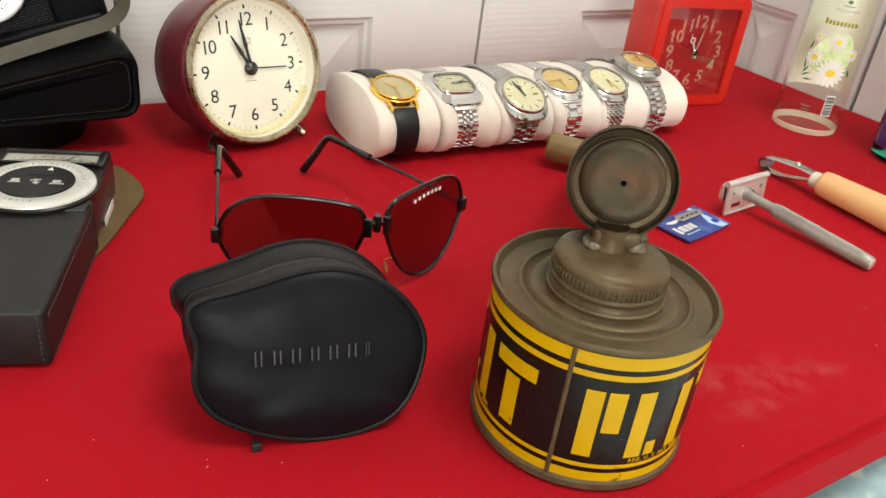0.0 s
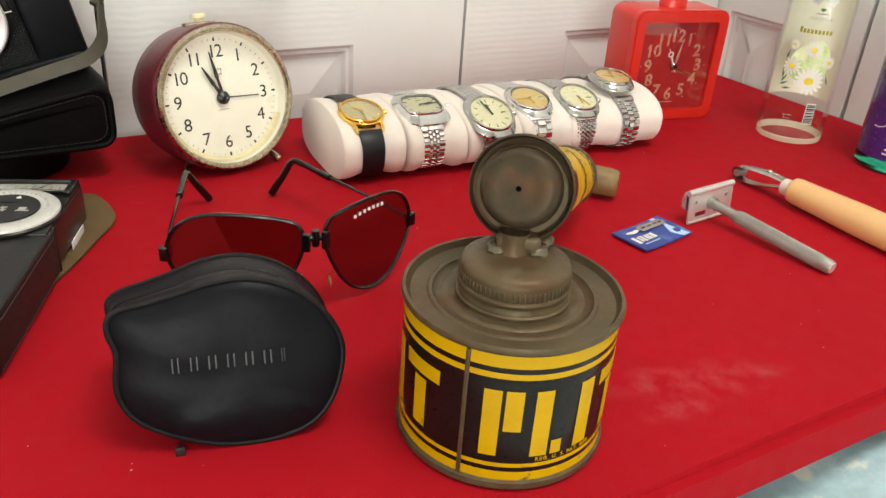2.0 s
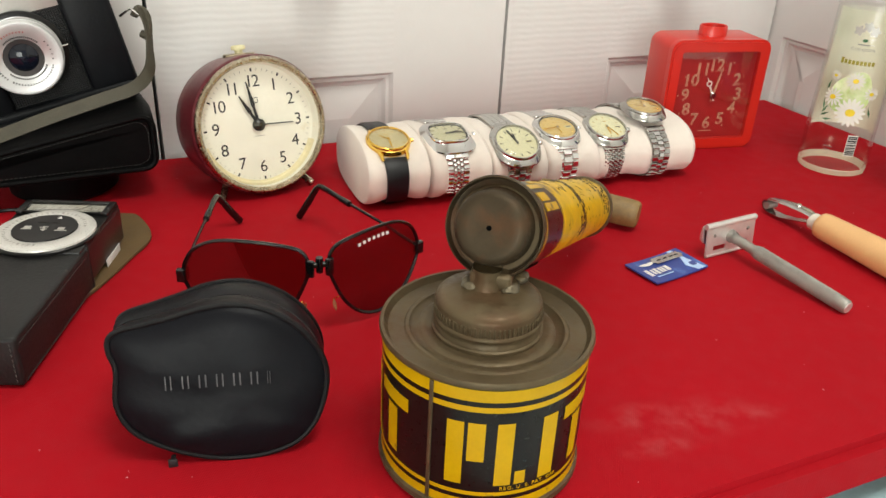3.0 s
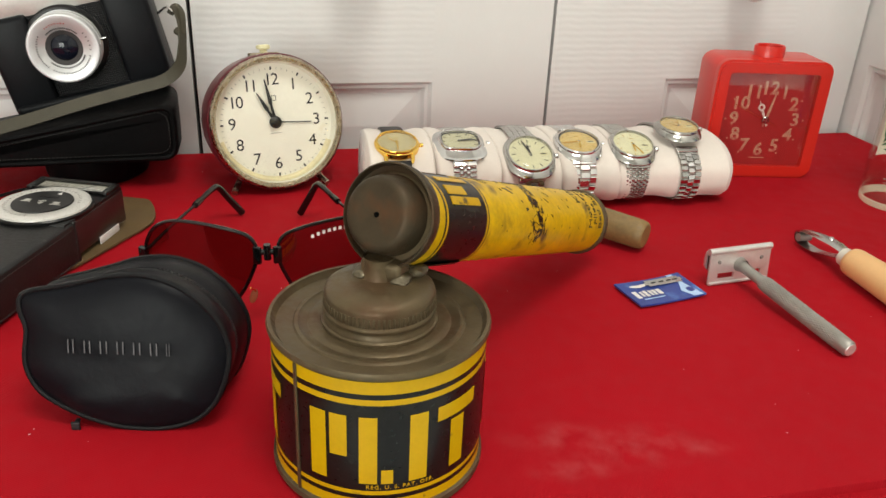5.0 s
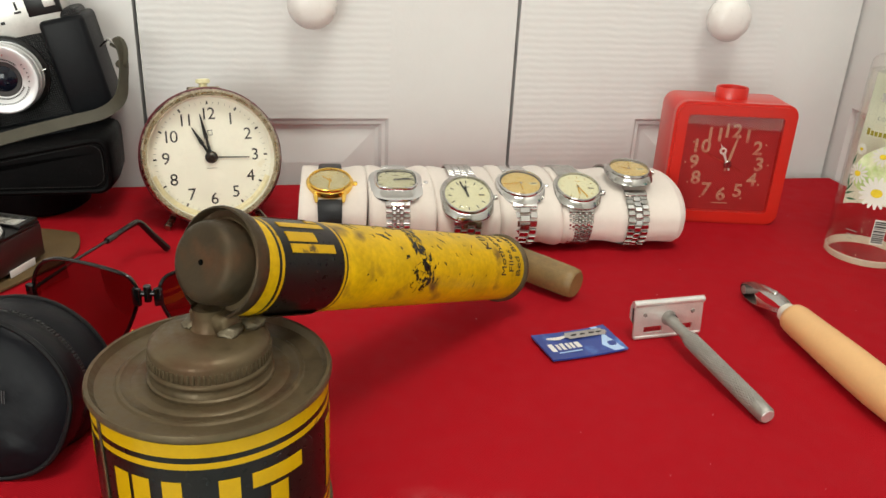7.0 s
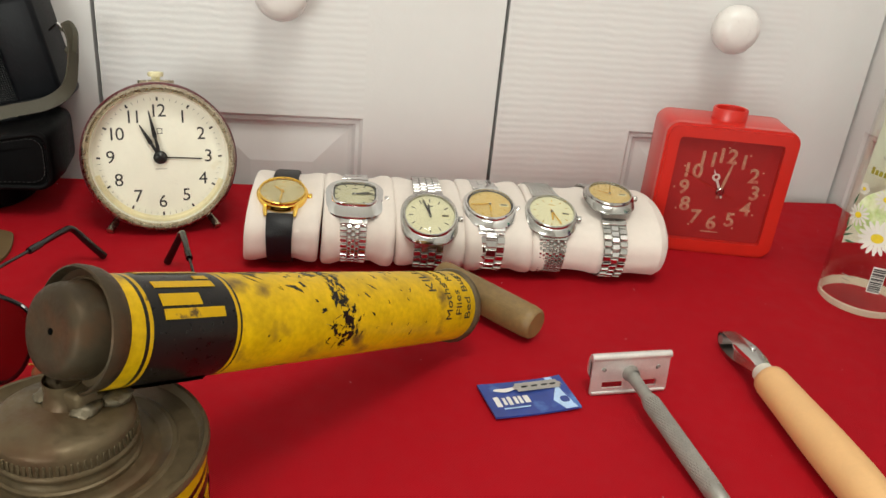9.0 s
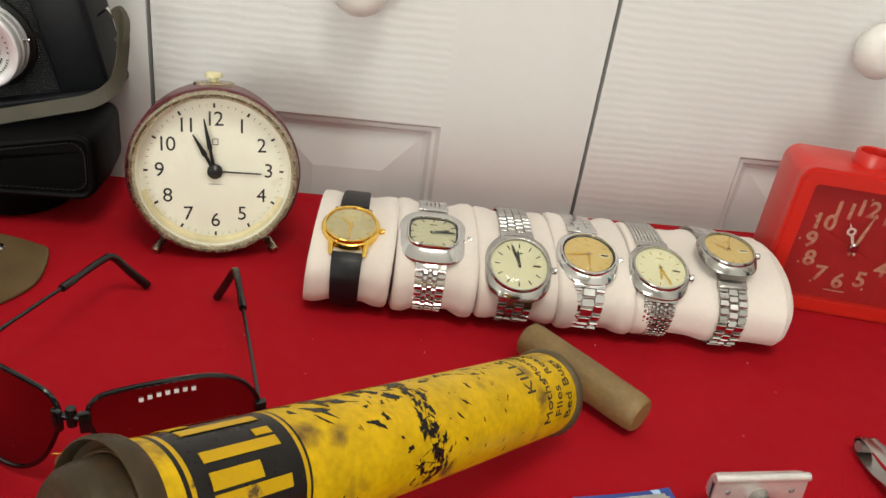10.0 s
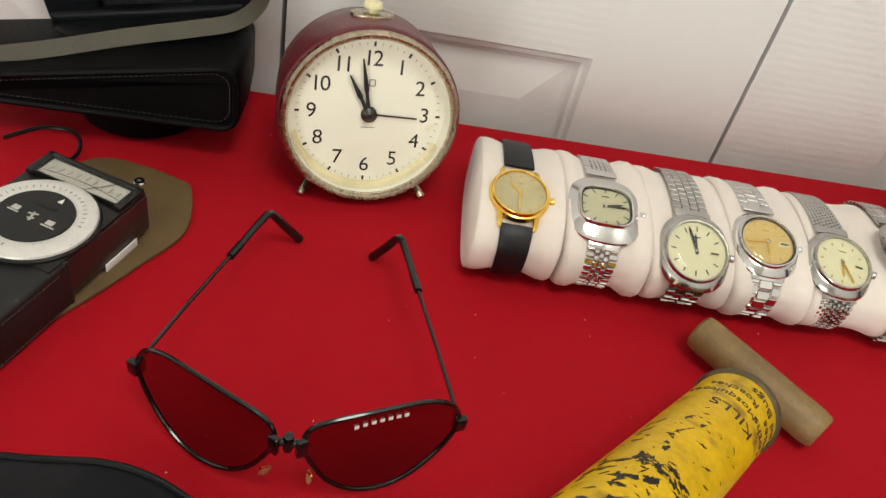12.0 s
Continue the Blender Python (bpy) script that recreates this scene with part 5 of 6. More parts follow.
def shaver():
    base, d = Vector((0.2732, 0.5660, 0)), Vector((0.57, -0.82, 0)).normalized()
    yaw = math.degrees(math.atan2(d.y, d.x))
    t = thing("callus_shaver", pose(base.x, base.y, 0, 0, 0, yaw), "foot shaver with metal head and peach plastic handle", "foot shaver")
    part("handle", moved(lathe([(0, 0.003), (0.0075, 0.003), (0.0092, 0.0045), (0.0098, 0.008), (0.0104, 0.030), (0.0114, 0.060), (0.0116, 0.085), (0.0108, 0.105), (0.0085, 0.114), (0.004, 0.118), (0, 0.1185)], 40), pose(0, 0, 0.0118, 0, 90, 0)), PEACH, t, "smooth peach plastic handle")
    part("collar", moved(lathe([(0, -0.0045), (0.0052, -0.0045), (0.0062, -0.0035), (0.0066, 0.0035), (0, 0.0035)], 24), pose(0, 0, 0.0115, 0, 90, 0)), PALE_COLLAR, t, "pale collar")
    # upper plate, curl at the tip and bowed lower strip
    verts, faces = [], []
    prof = [(-0.001, 0.0150, 0.0042), (-0.012, 0.0160, 0.0056), (-0.024, 0.0155, 0.0064), (-0.036, 0.0138, 0.0058), (-0.0455, 0.0118, 0.0046)]
    for x, z, w in prof:
        verts += [(x, -w, z), (x, -w * 0.6, z + 0.0010), (x, w * 0.6, z + 0.0010), (x, w, z), (x, 0, z - 0.0006)]
    for i in range(len(prof) - 1):
        for j in range(5):
            faces.append([i * 5 + j, i * 5 + (j + 1) % 5, (i + 1) * 5 + (j + 1) % 5, (i + 1) * 5 + j])
    faces += [[0, 1, 2, 3, 4], [20, 21, 22, 23, 24]]
    bm = bm_from(verts, faces)
    bmesh.ops.recalc_face_normals(bm, faces=bm.faces)
    part("top_plate", bm, STEEL, t, "bright pressed metal plate", 30)
    curl = catmull([(-0.0455, 0, 0.0118), (-0.0492, 0, 0.0102), (-0.0500, 0, 0.0070), (-0.0476, 0, 0.0036), (-0.0420, 0, 0.0022), (-0.0300, 0, 0.0030), (-0.0160, 0, 0.0068), (-0.0030, 0, 0.0105)], 6)
    part("lower_strip", sweep(curl, 0.001, 4, profile=[(-0.0046, 0.0004), (0.0046, 0.0004), (0.0046, -0.0004), (-0.0046, -0.0004)], up=(0, 1, 0)), STEEL, t, "bowed metal strip")
    part("roller", moved(lathe([(0, -0.0048), (0.0030, -0.0048), (0.0030, 0.0048), (0, 0.0048)], 20), pose(-0.0455, 0, 0.0070, 90, 0, 0)), RAZOR_ALU, t)
    part("screw", lathe([(0, 0.0016), (0.0016, 0.0014), (0.0021, 0.0006), (0.0021, 0), (0, 0)], 16), CHROME, t, m=pose(-0.020, 0.001, 0.0166))


shaver()


# ---- light meter in a leather half-case ----
CASE_LEATHER = mat("black_case_leather", (0.003, 0.0028, 0.003), 0.45, vary=0.25, scale=60, bump=0.00015, bscale=500, spots=(0.022, 0.018, 0.016), spot_at=0.76, spot_scale=120, spec=0.06)
METER_LEATHER = mat("dusty_case_leather", (0.012, 0.0115, 0.0115), 0.48, vary=0.35, scale=50, bump=0.00015, bscale=500, spots=(0.07, 0.062, 0.055), spot_at=0.70, spot_scale=95, spot_soft=0.1, spec=0.30)
THREAD = mat("grey_thread", (0.045, 0.042, 0.04), 0.8, vary=0.3, scale=300)
SUEDE = mat("olive_suede", (0.105, 0.062, 0.020), 0.8, vary=0.2, scale=50, bump=0.0002, bscale=900)
METER_BLACK = mat("black_bakelite", (0.008, 0.0075, 0.0075), 0.32, vary=0.2, scale=80, spec=0.3)
METER_SIDE = mat("dark_brown_side", (0.030, 0.012, 0.012), 0.35, vary=0.2, scale=80)
DIAL_SILVER = mat("silver_ring", (0.62, 0.60, 0.57), 0.3, 0.25, vary=0.08, scale=150)
DIAL_GREY = mat("grey_dial_print", (0.30, 0.27, 0.25), 0.5)
SCALE_PALE = mat("pale_scale", (0.45, 0.43, 0.40), 0.4, vary=0.1)


def stitches(points, gap, size, normal):
    """A row of short thread stitches along a line."""
    out = []
    pts = [Vector(p) for p in points]
    carry = 0.0
    for a, b in zip(pts, pts[1:]):
        L = (b - a).length
        d = (b - a).normalized()
        s = carry
        while s < L:
            c = a + d * s
            z = Vector(normal)
            side = z.cross(d)
            h = size / 2
            m = Matrix(((d.x, side.x, z.x, c.x), (d.y, side.y, z.y, c.y), (d.z, side.z, z.z, c.z), (0, 0, 0, 1)))
            out.append(moved(box(gap * 0.62, size * 0.45, size * 0.35, size * 0.1, (0, 0, 0), 1), m))
            s += gap
        carry = s - L
    return joined(*out)


def light_meter():
    mt = thing("light_meter", pose(-0.158, 0.260, 0, 0, 0, 13.5), "vintage light meter with round dial in black leather case", "light meter")
    # leather half-case with an open end
    hc = part("half_case", joined(box(0.0625, 0.0975, 0.0285, 0.0025, (-0.0310, 0.0487, 0.0012), 3)), METER_LEATHER, mt, "worn black leather half-case")
    part("case_lip", box(0.0632, 0.0030, 0.0288, 0.0010, (-0.0310, 0.0968, 0.0012)), METER_LEATHER, hc)
    part("stitching", stitches([(0.0003, 0.004, 0.0040), (0.0003, 0.094, 0.0040)], 0.0030, 0.0012, (1, 0, 0)), THREAD, hc, kind="stuff")
    part("stitching", stitches([(0.0003, 0.004, 0.0255), (0.0003, 0.094, 0.0255)], 0.0030, 0.0012, (1, 0, 0)), THREAD, hc, kind="stuff")
    part("stitching", stitches([(-0.0030, -0.0001, 0.0260), (-0.0030, -0.0001, 0.0040)], 0.0030, 0.0012, (0, -1, 0)), THREAD, hc, kind="stuff")
    # flap with suede lining that lies under the meter
    fl = catmull([(-0.060, 0.085, 0), (-0.066, 0.130, 0), (-0.069, 0.180, 0), (-0.060, 0.1960, 0), (-0.040, 0.2020, 0), (-0.016, 0.2030, 0), (-0.004, 0.1990, 0), (0.0135, 0.1680, 0), (0.0095, 0.1350, 0), (0.0040, 0.1050, 0), (-0.001, 0.085, 0)], 5)
    part("flap", prism([(q.x, q.y) for q in fl], 0.0008, 0.0030, 0.0007), SUEDE, mt, "olive suede flap")
    part("snap", lathe([(0.0014, 0.0030), (0.0016, 0.0040), (0.0030, 0.0042), (0.0036, 0.0036), (0.0038, 0.0028)], 20), CHROME, mt, "metal snap", m=pose(-0.0310, 0.1880, 0))
    part("snap_hole", disc(0.0016, 0.0006, 0, 16), INK, mt, m=pose(-0.0310, 0.1880, 0.0029))
    # meter body
    body = part("meter_body", box(0.0590, 0.0700, 0.0225, 0.0014, (-0.0300, 0.1220, 0.0060)), METER_SIDE, mt, "dark bakelite body")
    part("top_plate", box(0.0580, 0.0690, 0.0024, 0.0008, (-0.0300, 0.1220, 0.0282)), METER_BLACK, body)
    part("label", box(0.0006, 0.0240, 0.0050, 0.0001, (0.0000, 0.1330, 0.0032)), WHITE_PRINT, body, "white label strip")
    # scale window at the far end
    part("window_frame", joined(box(0.0570, 0.0034, 0.0030, 0.0011, (-0.0300, 0.1545, 0.0302), 2), box(0.0046, 0.0190, 0.0030, 0.0011, (-0.0563, 0.1468, 0.0302), 2), box(0.0046, 0.0190, 0.0030, 0.0011, (-0.0037, 0.1468, 0.0302), 2), box(0.0540, 0.0012, 0.0026, 0.0004, (-0.0300, 0.1392, 0.0302))), METER_BLACK, body)
    part("scale_face", box(0.0505, 0.0140, 0.0006, 0, (-0.0300, 0.1470, 0.0304)), SCALE_PALE, body, "pale meter scale")
    for i in range(9):
        part("scale_mark", box(0.0012 if i % 2 else 0.0006, 0.0036, 0.0002, 0), DIAL_GREY, body, m=pose(-0.050 + 0.0050 * i, 0.1488 - 0.0005 * abs(i - 4), 0.0310, 0, 0, -14 + 3.5 * (i - 4)))
    part("scale_arc", sweep([(-0.053 + 0.046 * i / 10, 0.1455 - 0.0022 * ((i - 5) / 5) ** 2, 0.0311) for i in range(11)], 0.0002, 4), INK, body)
    part("needle", sweep([(-0.026, 0.1410, 0.0315), (-0.016, 0.1525, 0.0315)], 0.0002, 4), INK, body)
    part("window", box(0.0520, 0.0146, 0.0005, 0, (-0.0300, 0.1470, 0.0322)), CLOCK_GLASS, body, "clear scale window").visible_shadow = False
    # round calculator dial
    C = pose(-0.0290, 0.1110, 0)
    part("dial_base", lathe([(0.0298, 0.0300), (0.0300, 0.0318), (0.0292, 0.0326), (0.0, 0.0326)], 64), METER_BLACK, body, m=C)
    part("dial_ring", lathe([(0.0180, 0.0338), (0.0190, 0.0344), (0.0262, 0.0342), (0.0282, 0.0336), (0.0286, 0.0326), (0.0180, 0.0326)], 72), DIAL_SILVER, body, "silver dial ring", m=C)
    part("dial_centre", lathe([(0.0184, 0.0340), (0.0182, 0.0349), (0.0, 0.0350)], 64), METER_BLACK, body, "black dial centre", m=C)
    for i in range(34):
        a = 12 + 8.0 * i
        part("dial_print", box(0.0018, 0.0005 if i % 3 else 0.0009, 0.0001, 0), DIAL_GREY, body, m=C @ pose(0.0222 * math.cos(radians(a)), 0.0222 * math.sin(radians(a)), 0.0344, 0, 0, a))
    for x, y, w, h in ((0, 0.0075, 0.0125, 0.0022), (-0.0100, 0.0, 0.0040, 0.0030), (0.0100, -0.001, 0.0040, 0.0030), (-0.0100, -0.0024, 0.0060, 0.0008), (0.0105, -0.0036, 0.0070, 0.0008)):
        part("dial_print", box(w, h, 0.0002, 0), SCALE_PALE if h < 0.0022 or h > 0.0025 else LITHO_BLACK, body, m=C @ pose(x, y, 0.0350))
    part("dial_print", joined(box(0.0012, 0.0060, 0.0002, 0), box(0.0050, 0.0008, 0.0002, 0, (0, 0.0018, 0)), box(0.0034, 0.0008, 0.0002, 0, (0, -0.0012, 0))), SCALE_PALE, body, m=C @ pose(0, -0.0015, 0.0350, 0, 0, 14))
    part("pointer", prism([(-0.0014, 0), (0.0014, 0), (0, 0.0034)], 0.0350, 0.0353), WHITE_PRINT, body, m=C @ pose(0.004, 0.0125, 0))
    # wrist cord
    cord = catmull([(-0.058, 0.150, 0.012), (-0.070, 0.165, 0.006), (-0.076, 0.192, 0.0022), (-0.090, 0.206, 0.0018), (-0.108, 0.200, 0.0018), (-0.118, 0.180, 0.0018)], 6)
    part("cord", sweep(cord, 0.0012, 8), METER_BLACK, mt, "thin black wrist cord")


light_meter()


# ---- leather camera case ----
def rounded_wedge(w, z0, z_right, z_left, inset):
    """Outline of the case's side: the top slopes down to one end, the corners are round."""
    corners = [((-inset, z0 + inset), 0.011), ((-inset, z_right - inset), 0.012), ((-w + inset, z_left - inset), 0.0065), ((-w + inset, z0 + inset), 0.0065)]
    out = []
    for k, (c, r) in enumerate(corners):
        c, p, n = Vector(c), Vector(corners[k - 1][0]), Vector(corners[(k + 1) % 4][0])
        a, b = c + (p - c).normalized() * r, c + (n - c).normalized() * r
        for i in range(9):
            t = i / 8
            q = a * (1 - t) ** 2 + c * 2 * t * (1 - t) + b * t ** 2
            out.append((q.x, q.y))
    return out


def camera_case():
    cc = thing("camera_case", pose(-0.2105, 0.4918, 0, 0, 0, 37), "black leather camera case with stitched edges", "camera case")
    dims = (0.165, 0.0235, 0.0690, 0.0385)
    levels = [(rounded_wedge(*dims, i), -y) for i, y in ((0.0030, 0.0), (0.0010, 0.0008), (0.0, 0.0030), (-0.0012, 0.030), (0.0, 0.060), (0.0020, 0.0640), (0.0050, 0.0660))]
    body = part("case_body", stacked(levels), CASE_LEATHER, cc, "stiff black leather body", 35, pose(0, 0, 0, 90, 0, 0))
    rimline = [Vector((px, -0.0006, pz)) for px, pz in rounded_wedge(*dims, 0.0022)]
    part("edge_binding", sweep(rimline, 0.0024, 8, True), CASE_LEATHER, cc, "raised leather edge")
    inner = [Vector((px, -0.0004, pz)) for px, pz in rounded_wedge(*dims, 0.0058)]
    part("front_panel", prism([(q.x, q.z) for q in inner][::-1], 0, 0.0010), CASE_LEATHER, cc, "flat front panel", 0, pose(0, 0.0002, 0, 90, 0, 0))
    part("stitching", stitches([*inner, inner[0]], 0.0030, 0.0013, (0, -1, 0)), THREAD, cc, kind="stuff")
    part("lens_bulge", lathe([(0.0, 0.0008), (0.034, 0.0008), (0.0385, 0.004), (0.0395, 0.010), (0.0395, 0.026), (0, 0.026)], 48), CASE_LEATHER, cc, "round leather lens bulge", m=pose(-0.066, 0.046, 0))


camera_case()


# ---- film camera ----
PEBBLE = mat("pebbled_black", (0.012, 0.012, 0.013), 0.45, vary=0.2, scale=100, spec=0.3)
wave_bump(wave_bump(PEBBLE, "X", 190, 0.00035, 0.0), "Z", 190, 0.00035, 0.0)
CAMERA_LEATHER = mat("blue_black_leather", (0.006, 0.0065, 0.008), 0.38, vary=0.3, scale=60, bump=0.00015, bscale=420, spots=(0.03, 0.032, 0.036), spot_at=0.74, spot_scale=90, spec=0.14)
CAMERA_SILVER = mat("satin_silver", (0.60, 0.59, 0.56), 0.36, 0.6, vary=0.1, scale=60, spots=(0.32, 0.29, 0.25), spot_at=0.70, spot_scale=160)
LENS_WHITE = mat("satin_lens_ring", (0.66, 0.66, 0.67), 0.34, 0.5, vary=0.05, scale=90)
LENS_GLASS = mat("coated_lens", (0.006, 0.008, 0.016), 0.06, vary=0.2, spec=0.4)
STRAP = mat("olive_grey_strap", (0.050, 0.043, 0.026), 0.6, vary=0.2, scale=60, bump=0.00015, bscale=600)
RED_PRINT = mat("red_print", (0.5, 0.06, 0.05), 0.5)


def film_camera():
    fc = thing("film_camera", pose(-0.296, 0.479, 0, 0, 0, 36), "vintage silver and black film camera in leather half-case", "camera")
    R = pose(0, 0, 0.101, 0, -12.5, 0)          # rolled: it stands on the case's sloping top
    body = part("body", box(0.1140, 0.0340, 0.0800, 0.0040, (0.0050, 0.0370, -0.0400), 3), PEBBLE, fc, "black pebbled body", m=R)
    # leather half-case: front wraps beside the lens, base and right side
    part("case_side", box(0.0340, 0.0460, 0.0800, 0.0040, (0.0495, 0.0380, -0.0455), 3), CAMERA_LEATHER, fc, "scuffed leather half-case side", m=R)
    part("case_side", box(0.0340, 0.0460, 0.0740, 0.0040, (-0.0400, 0.0380, -0.0455), 3), CAMERA_LEATHER, fc, "scuffed leather half-case side", m=R)
    part("case_base", box(0.1180, 0.0480, 0.0100, 0.0035, (0.0040, 0.0370, -0.0470), 3), CAMERA_LEATHER, fc, m=R)
    part("front_ledge", box(0.0900, 0.0300, 0.0040, 0.0016, (-0.006, 0.0080, -0.0470), 2), CAMERA_LEATHER, fc, m=R)
    top = part("top_plate", box(0.1060, 0.0344, 0.0330, 0.0030, (-0.0010, 0.0370, 0.0240), 2), CAMERA_SILVER, fc, "satin silver top plate", m=R)
    part("top_cover", box(0.1090, 0.0320, 0.0030, 0.0012, (0.0030, 0.0375, 0.0560)), METER_BLACK, top)
    vf = part("viewfinder", box(0.0250, 0.0040, 0.0165, 0.0010, (0.0400, 0.0215, 0.0385)), METER_BLACK, top, "black viewfinder window")
    part("finder_glass", box(0.0085, 0.0020, 0.0070, 0.0006, (0.0450, 0.0198, 0.0440)), DIAL_SILVER, vf)
    part("shutter_release", lathe([(0, 0), (0.0050, 0), (0.0050, 0.0028), (0.0040, 0.0036), (0, 0.0038)], 24), CAMERA_SILVER, top, m=pose(0.016, 0.037, 0.0590))
    part("rewind_knob", lathe([(0, 0), (0.0085, 0), (0.0085, 0.0050), (0.0070, 0.0062), (0, 0.0062)], 32), CAMERA_SILVER, top, m=pose(-0.030, 0.037, 0.0590))
    part("accessory_shoe", box(0.020, 0.018, 0.0024, 0.0006, (0.034, 0.038, 0.0590)), CAMERA_SILVER, top)
    # brand print as plain bars, and the small symbols
    for i in range(7):
        part("printed_bar", box(0.0032, 0.0004, 0.0034 if i else 0.0040, 0, (-0.0440 + 0.0044 * i, 0.0196, 0.0440)), RED_PRINT, top)
    part("printed_mark", box(0.0016, 0.0004, 0.0060, 0, (0.0210, 0.0196, 0.0455)), METER_BLACK, top)
    part("printed_mark", box(0.0050, 0.0004, 0.0016, 0, (0.0210, 0.0196, 0.0430)), METER_BLACK, top)
    part("printed_mark", box(0.0030, 0.0004, 0.0022, 0, (0.0080, 0.0196, 0.0370)), METER_BLACK, top)
    # lens: barrel rings, engraved front ring, dark glass
    LM = R @ pose(-0.002, 0, 0.0005, 90, 0, 0) @ Matrix.Diagonal((0.88, 0.88, 1, 1))            # z comes out of the front
    lens = part("lens_barrel", lathe([(0.0310, -0.0200), (0.0310, -0.0170), (0.0285, -0.0165), (0.0285, -0.0125), (0.0300, -0.0120), (0.0300, -0.0080), (0.0290, -0.0076), (0.0290, -0.0050), (0.0298, -0.0046), (0.0298, -0.0016), (0.0288, -0.0002), (0.0268, 0.0), (0.0200, -0.0026), (0.0152, -0.0042), (0.0148, -0.0060), (0.0, -0.0060)], 72), LENS_WHITE, fc, "satin silver lens barrel", m=LM)
    part("lens_surround", lathe([(0.0340, -0.0200), (0.0340, -0.0175), (0.0320, -0.0165), (0.0300, -0.0165)], 64), METER_BLACK, lens)
    part("inner_ring", lathe([(0.0151, -0.0040), (0.0146, -0.0036), (0.0138, -0.0040), (0.0112, -0.0052), (0.0110, -0.0059)], 48), GAP_DARK, lens)
    part("lens_glass", lathe([(0.0112, -0.0057), (0.0085, -0.0040), (0.0045, -0.0027), (0, -0.0022)], 48), LENS_GLASS, lens, "dark coated lens glass")

    def ring_z(r):
        return -0.0042 + (r - 0.0152) / 0.0116 * 0.0042 + 0.0004

    for r, n, a0, a1, w, h, mt in ((0.0170, 20, 35, 125, 0.0009, 0.0012, INK), (0.0170, 22, 215, 325, 0.0010, 0.0012, INK), (0.0212, 8, 70, 115, 0.0008, 0.0013, RED_PRINT), (0.0214, 14, 140, 215, 0.0008, 0.0013, GAP_DARK), (0.0214, 19, 228, 330, 0.0008, 0.0014, GAP_DARK), (0.0214, 5, 345, 385, 0.0008, 0.0012, GAP_DARK)):
        for i in range(n):
            a = a0 + (a1 - a0) * i / (n - 1)
            part("engraving", box(h, w, 0.0002, 0), mt, lens, m=pose(r * math.cos(radians(a)), r * math.sin(radians(a)), ring_z(r) + 0.0001, 0, 0, a))
    part("aperture_lever", sweep([(0.0290, 0.0, -0.0100), (0.0350, 0.0, -0.0100)], 0.0012, 10), CHROME, lens)
    # strap ring and strap
    part("strap_ring", sweep([Vector((0.0665, 0.024, 0.1235)), Vector((0.0740, 0.0190, 0.1300)), Vector((0.0800, 0.0160, 0.1250))], 0.0011, 8), CHROME, fc, "small metal strap ring")
    line = catmull([(0.0795, 0.0175, 0.1270), (0.0835, 0.0140, 0.1150), (0.0830, 0.0100, 0.0985), (0.0800, 0.0020, 0.0830), (0.0680, -0.0080, 0.0740), (0.0450, -0.0150, 0.0690), (0.0100, -0.0210, 0.0610), (-0.0400, -0.0290, 0.0480), (-0.0900, -0.0320, 0.0365), (-0.1300, -0.0280, 0.0290), (-0.1650, -0.0120, 0.0180)], 8)
    verts, faces = [], []
    for i, p in enumerate(line):
        t = i / (len(line) - 1)
        hw = 0.0047
        mixv = min(1, max(0, (t - 0.2) / 0.25))
        out = (Vector((0.85, -0.50, 0.1)) * (1 - mixv) + Vector((0.0, -0.85, 0.52)) * mixv).normalized()
        tan = (line[min(i + 1, len(line) - 1)] - line[max(i - 1, 0)]).normalized()
        wv = tan.cross(out).normalized()
        out = wv.cross(tan).normalized()
        for s, o in ((-1, 0), (-1, 0.0014), (1, 0.0014), (1, 0)):
            verts.append(p + wv * hw * s + out * o)
    for i in range(len(line) - 1):
        for j in range(4):
            faces.append([4 * i + j, 4 * i + (j + 1) % 4, 4 * i + 4 + (j + 1) % 4, 4 * i + 4 + j])
    faces += [[0, 1, 2, 3], [len(verts) - 4, len(verts) - 3, len(verts) - 2, len(verts) - 1]]
    bm = bm_from(verts, faces)
    bmesh.ops.recalc_face_normals(bm, faces=bm.faces)
    part("strap", bm, STRAP, fc, "olive-grey leather neck strap", 50, Matrix.Translation((0, 0, 0.0035)))
    part("strap_loop", sweep(catmull([(0.0760, 0.0200, 0.1240), (0.0800, 0.0220, 0.1290), (0.0850, 0.0170, 0.1240), (0.0840, 0.0130, 0.1110), (0.0795, 0.0160, 0.1120)], 5), 0.0030, 6), STRAP, fc)


film_camera()


# ---- bottles ----
BOTTLE_GLASS = thin_glass("bottle_glass", (0.99, 0.99, 0.98), 0.04)
LIQUID = thin_glass("cologne", (0.995, 0.995, 0.965), 0.0)


def light_tinted_glass(name, tint, share):
    """Clear glass mixed with a pale diffuse colour that paints the light caught in it."""
    m = thin_glass(name, (0.97, 0.99, 0.96), 0.06)
    nt = m.node_tree
    out = next(n for n in nt.nodes if n.type == "OUTPUT_MATERIAL")
    clear = out.inputs[0].links[0].from_socket
    df, tl, both, mix = (nt.nodes.new(k) for k in ("ShaderNodeBsdfDiffuse", "ShaderNodeBsdfTranslucent", "ShaderNodeMixShader", "ShaderNodeMixShader"))
    df.inputs[0].default_value = tl.inputs[0].default_value = (*tint, 1)
    mix.inputs[0].default_value = share
    nt.links.new(df.outputs[0], both.inputs[1])
    nt.links.new(tl.outputs[0], both.inputs[2])
    nt.links.new(clear, mix.inputs[1])
    nt.links.new(both.outputs[0], mix.inputs[2])
    nt.links.new(mix.outputs[0], out.inputs[0])
    return m


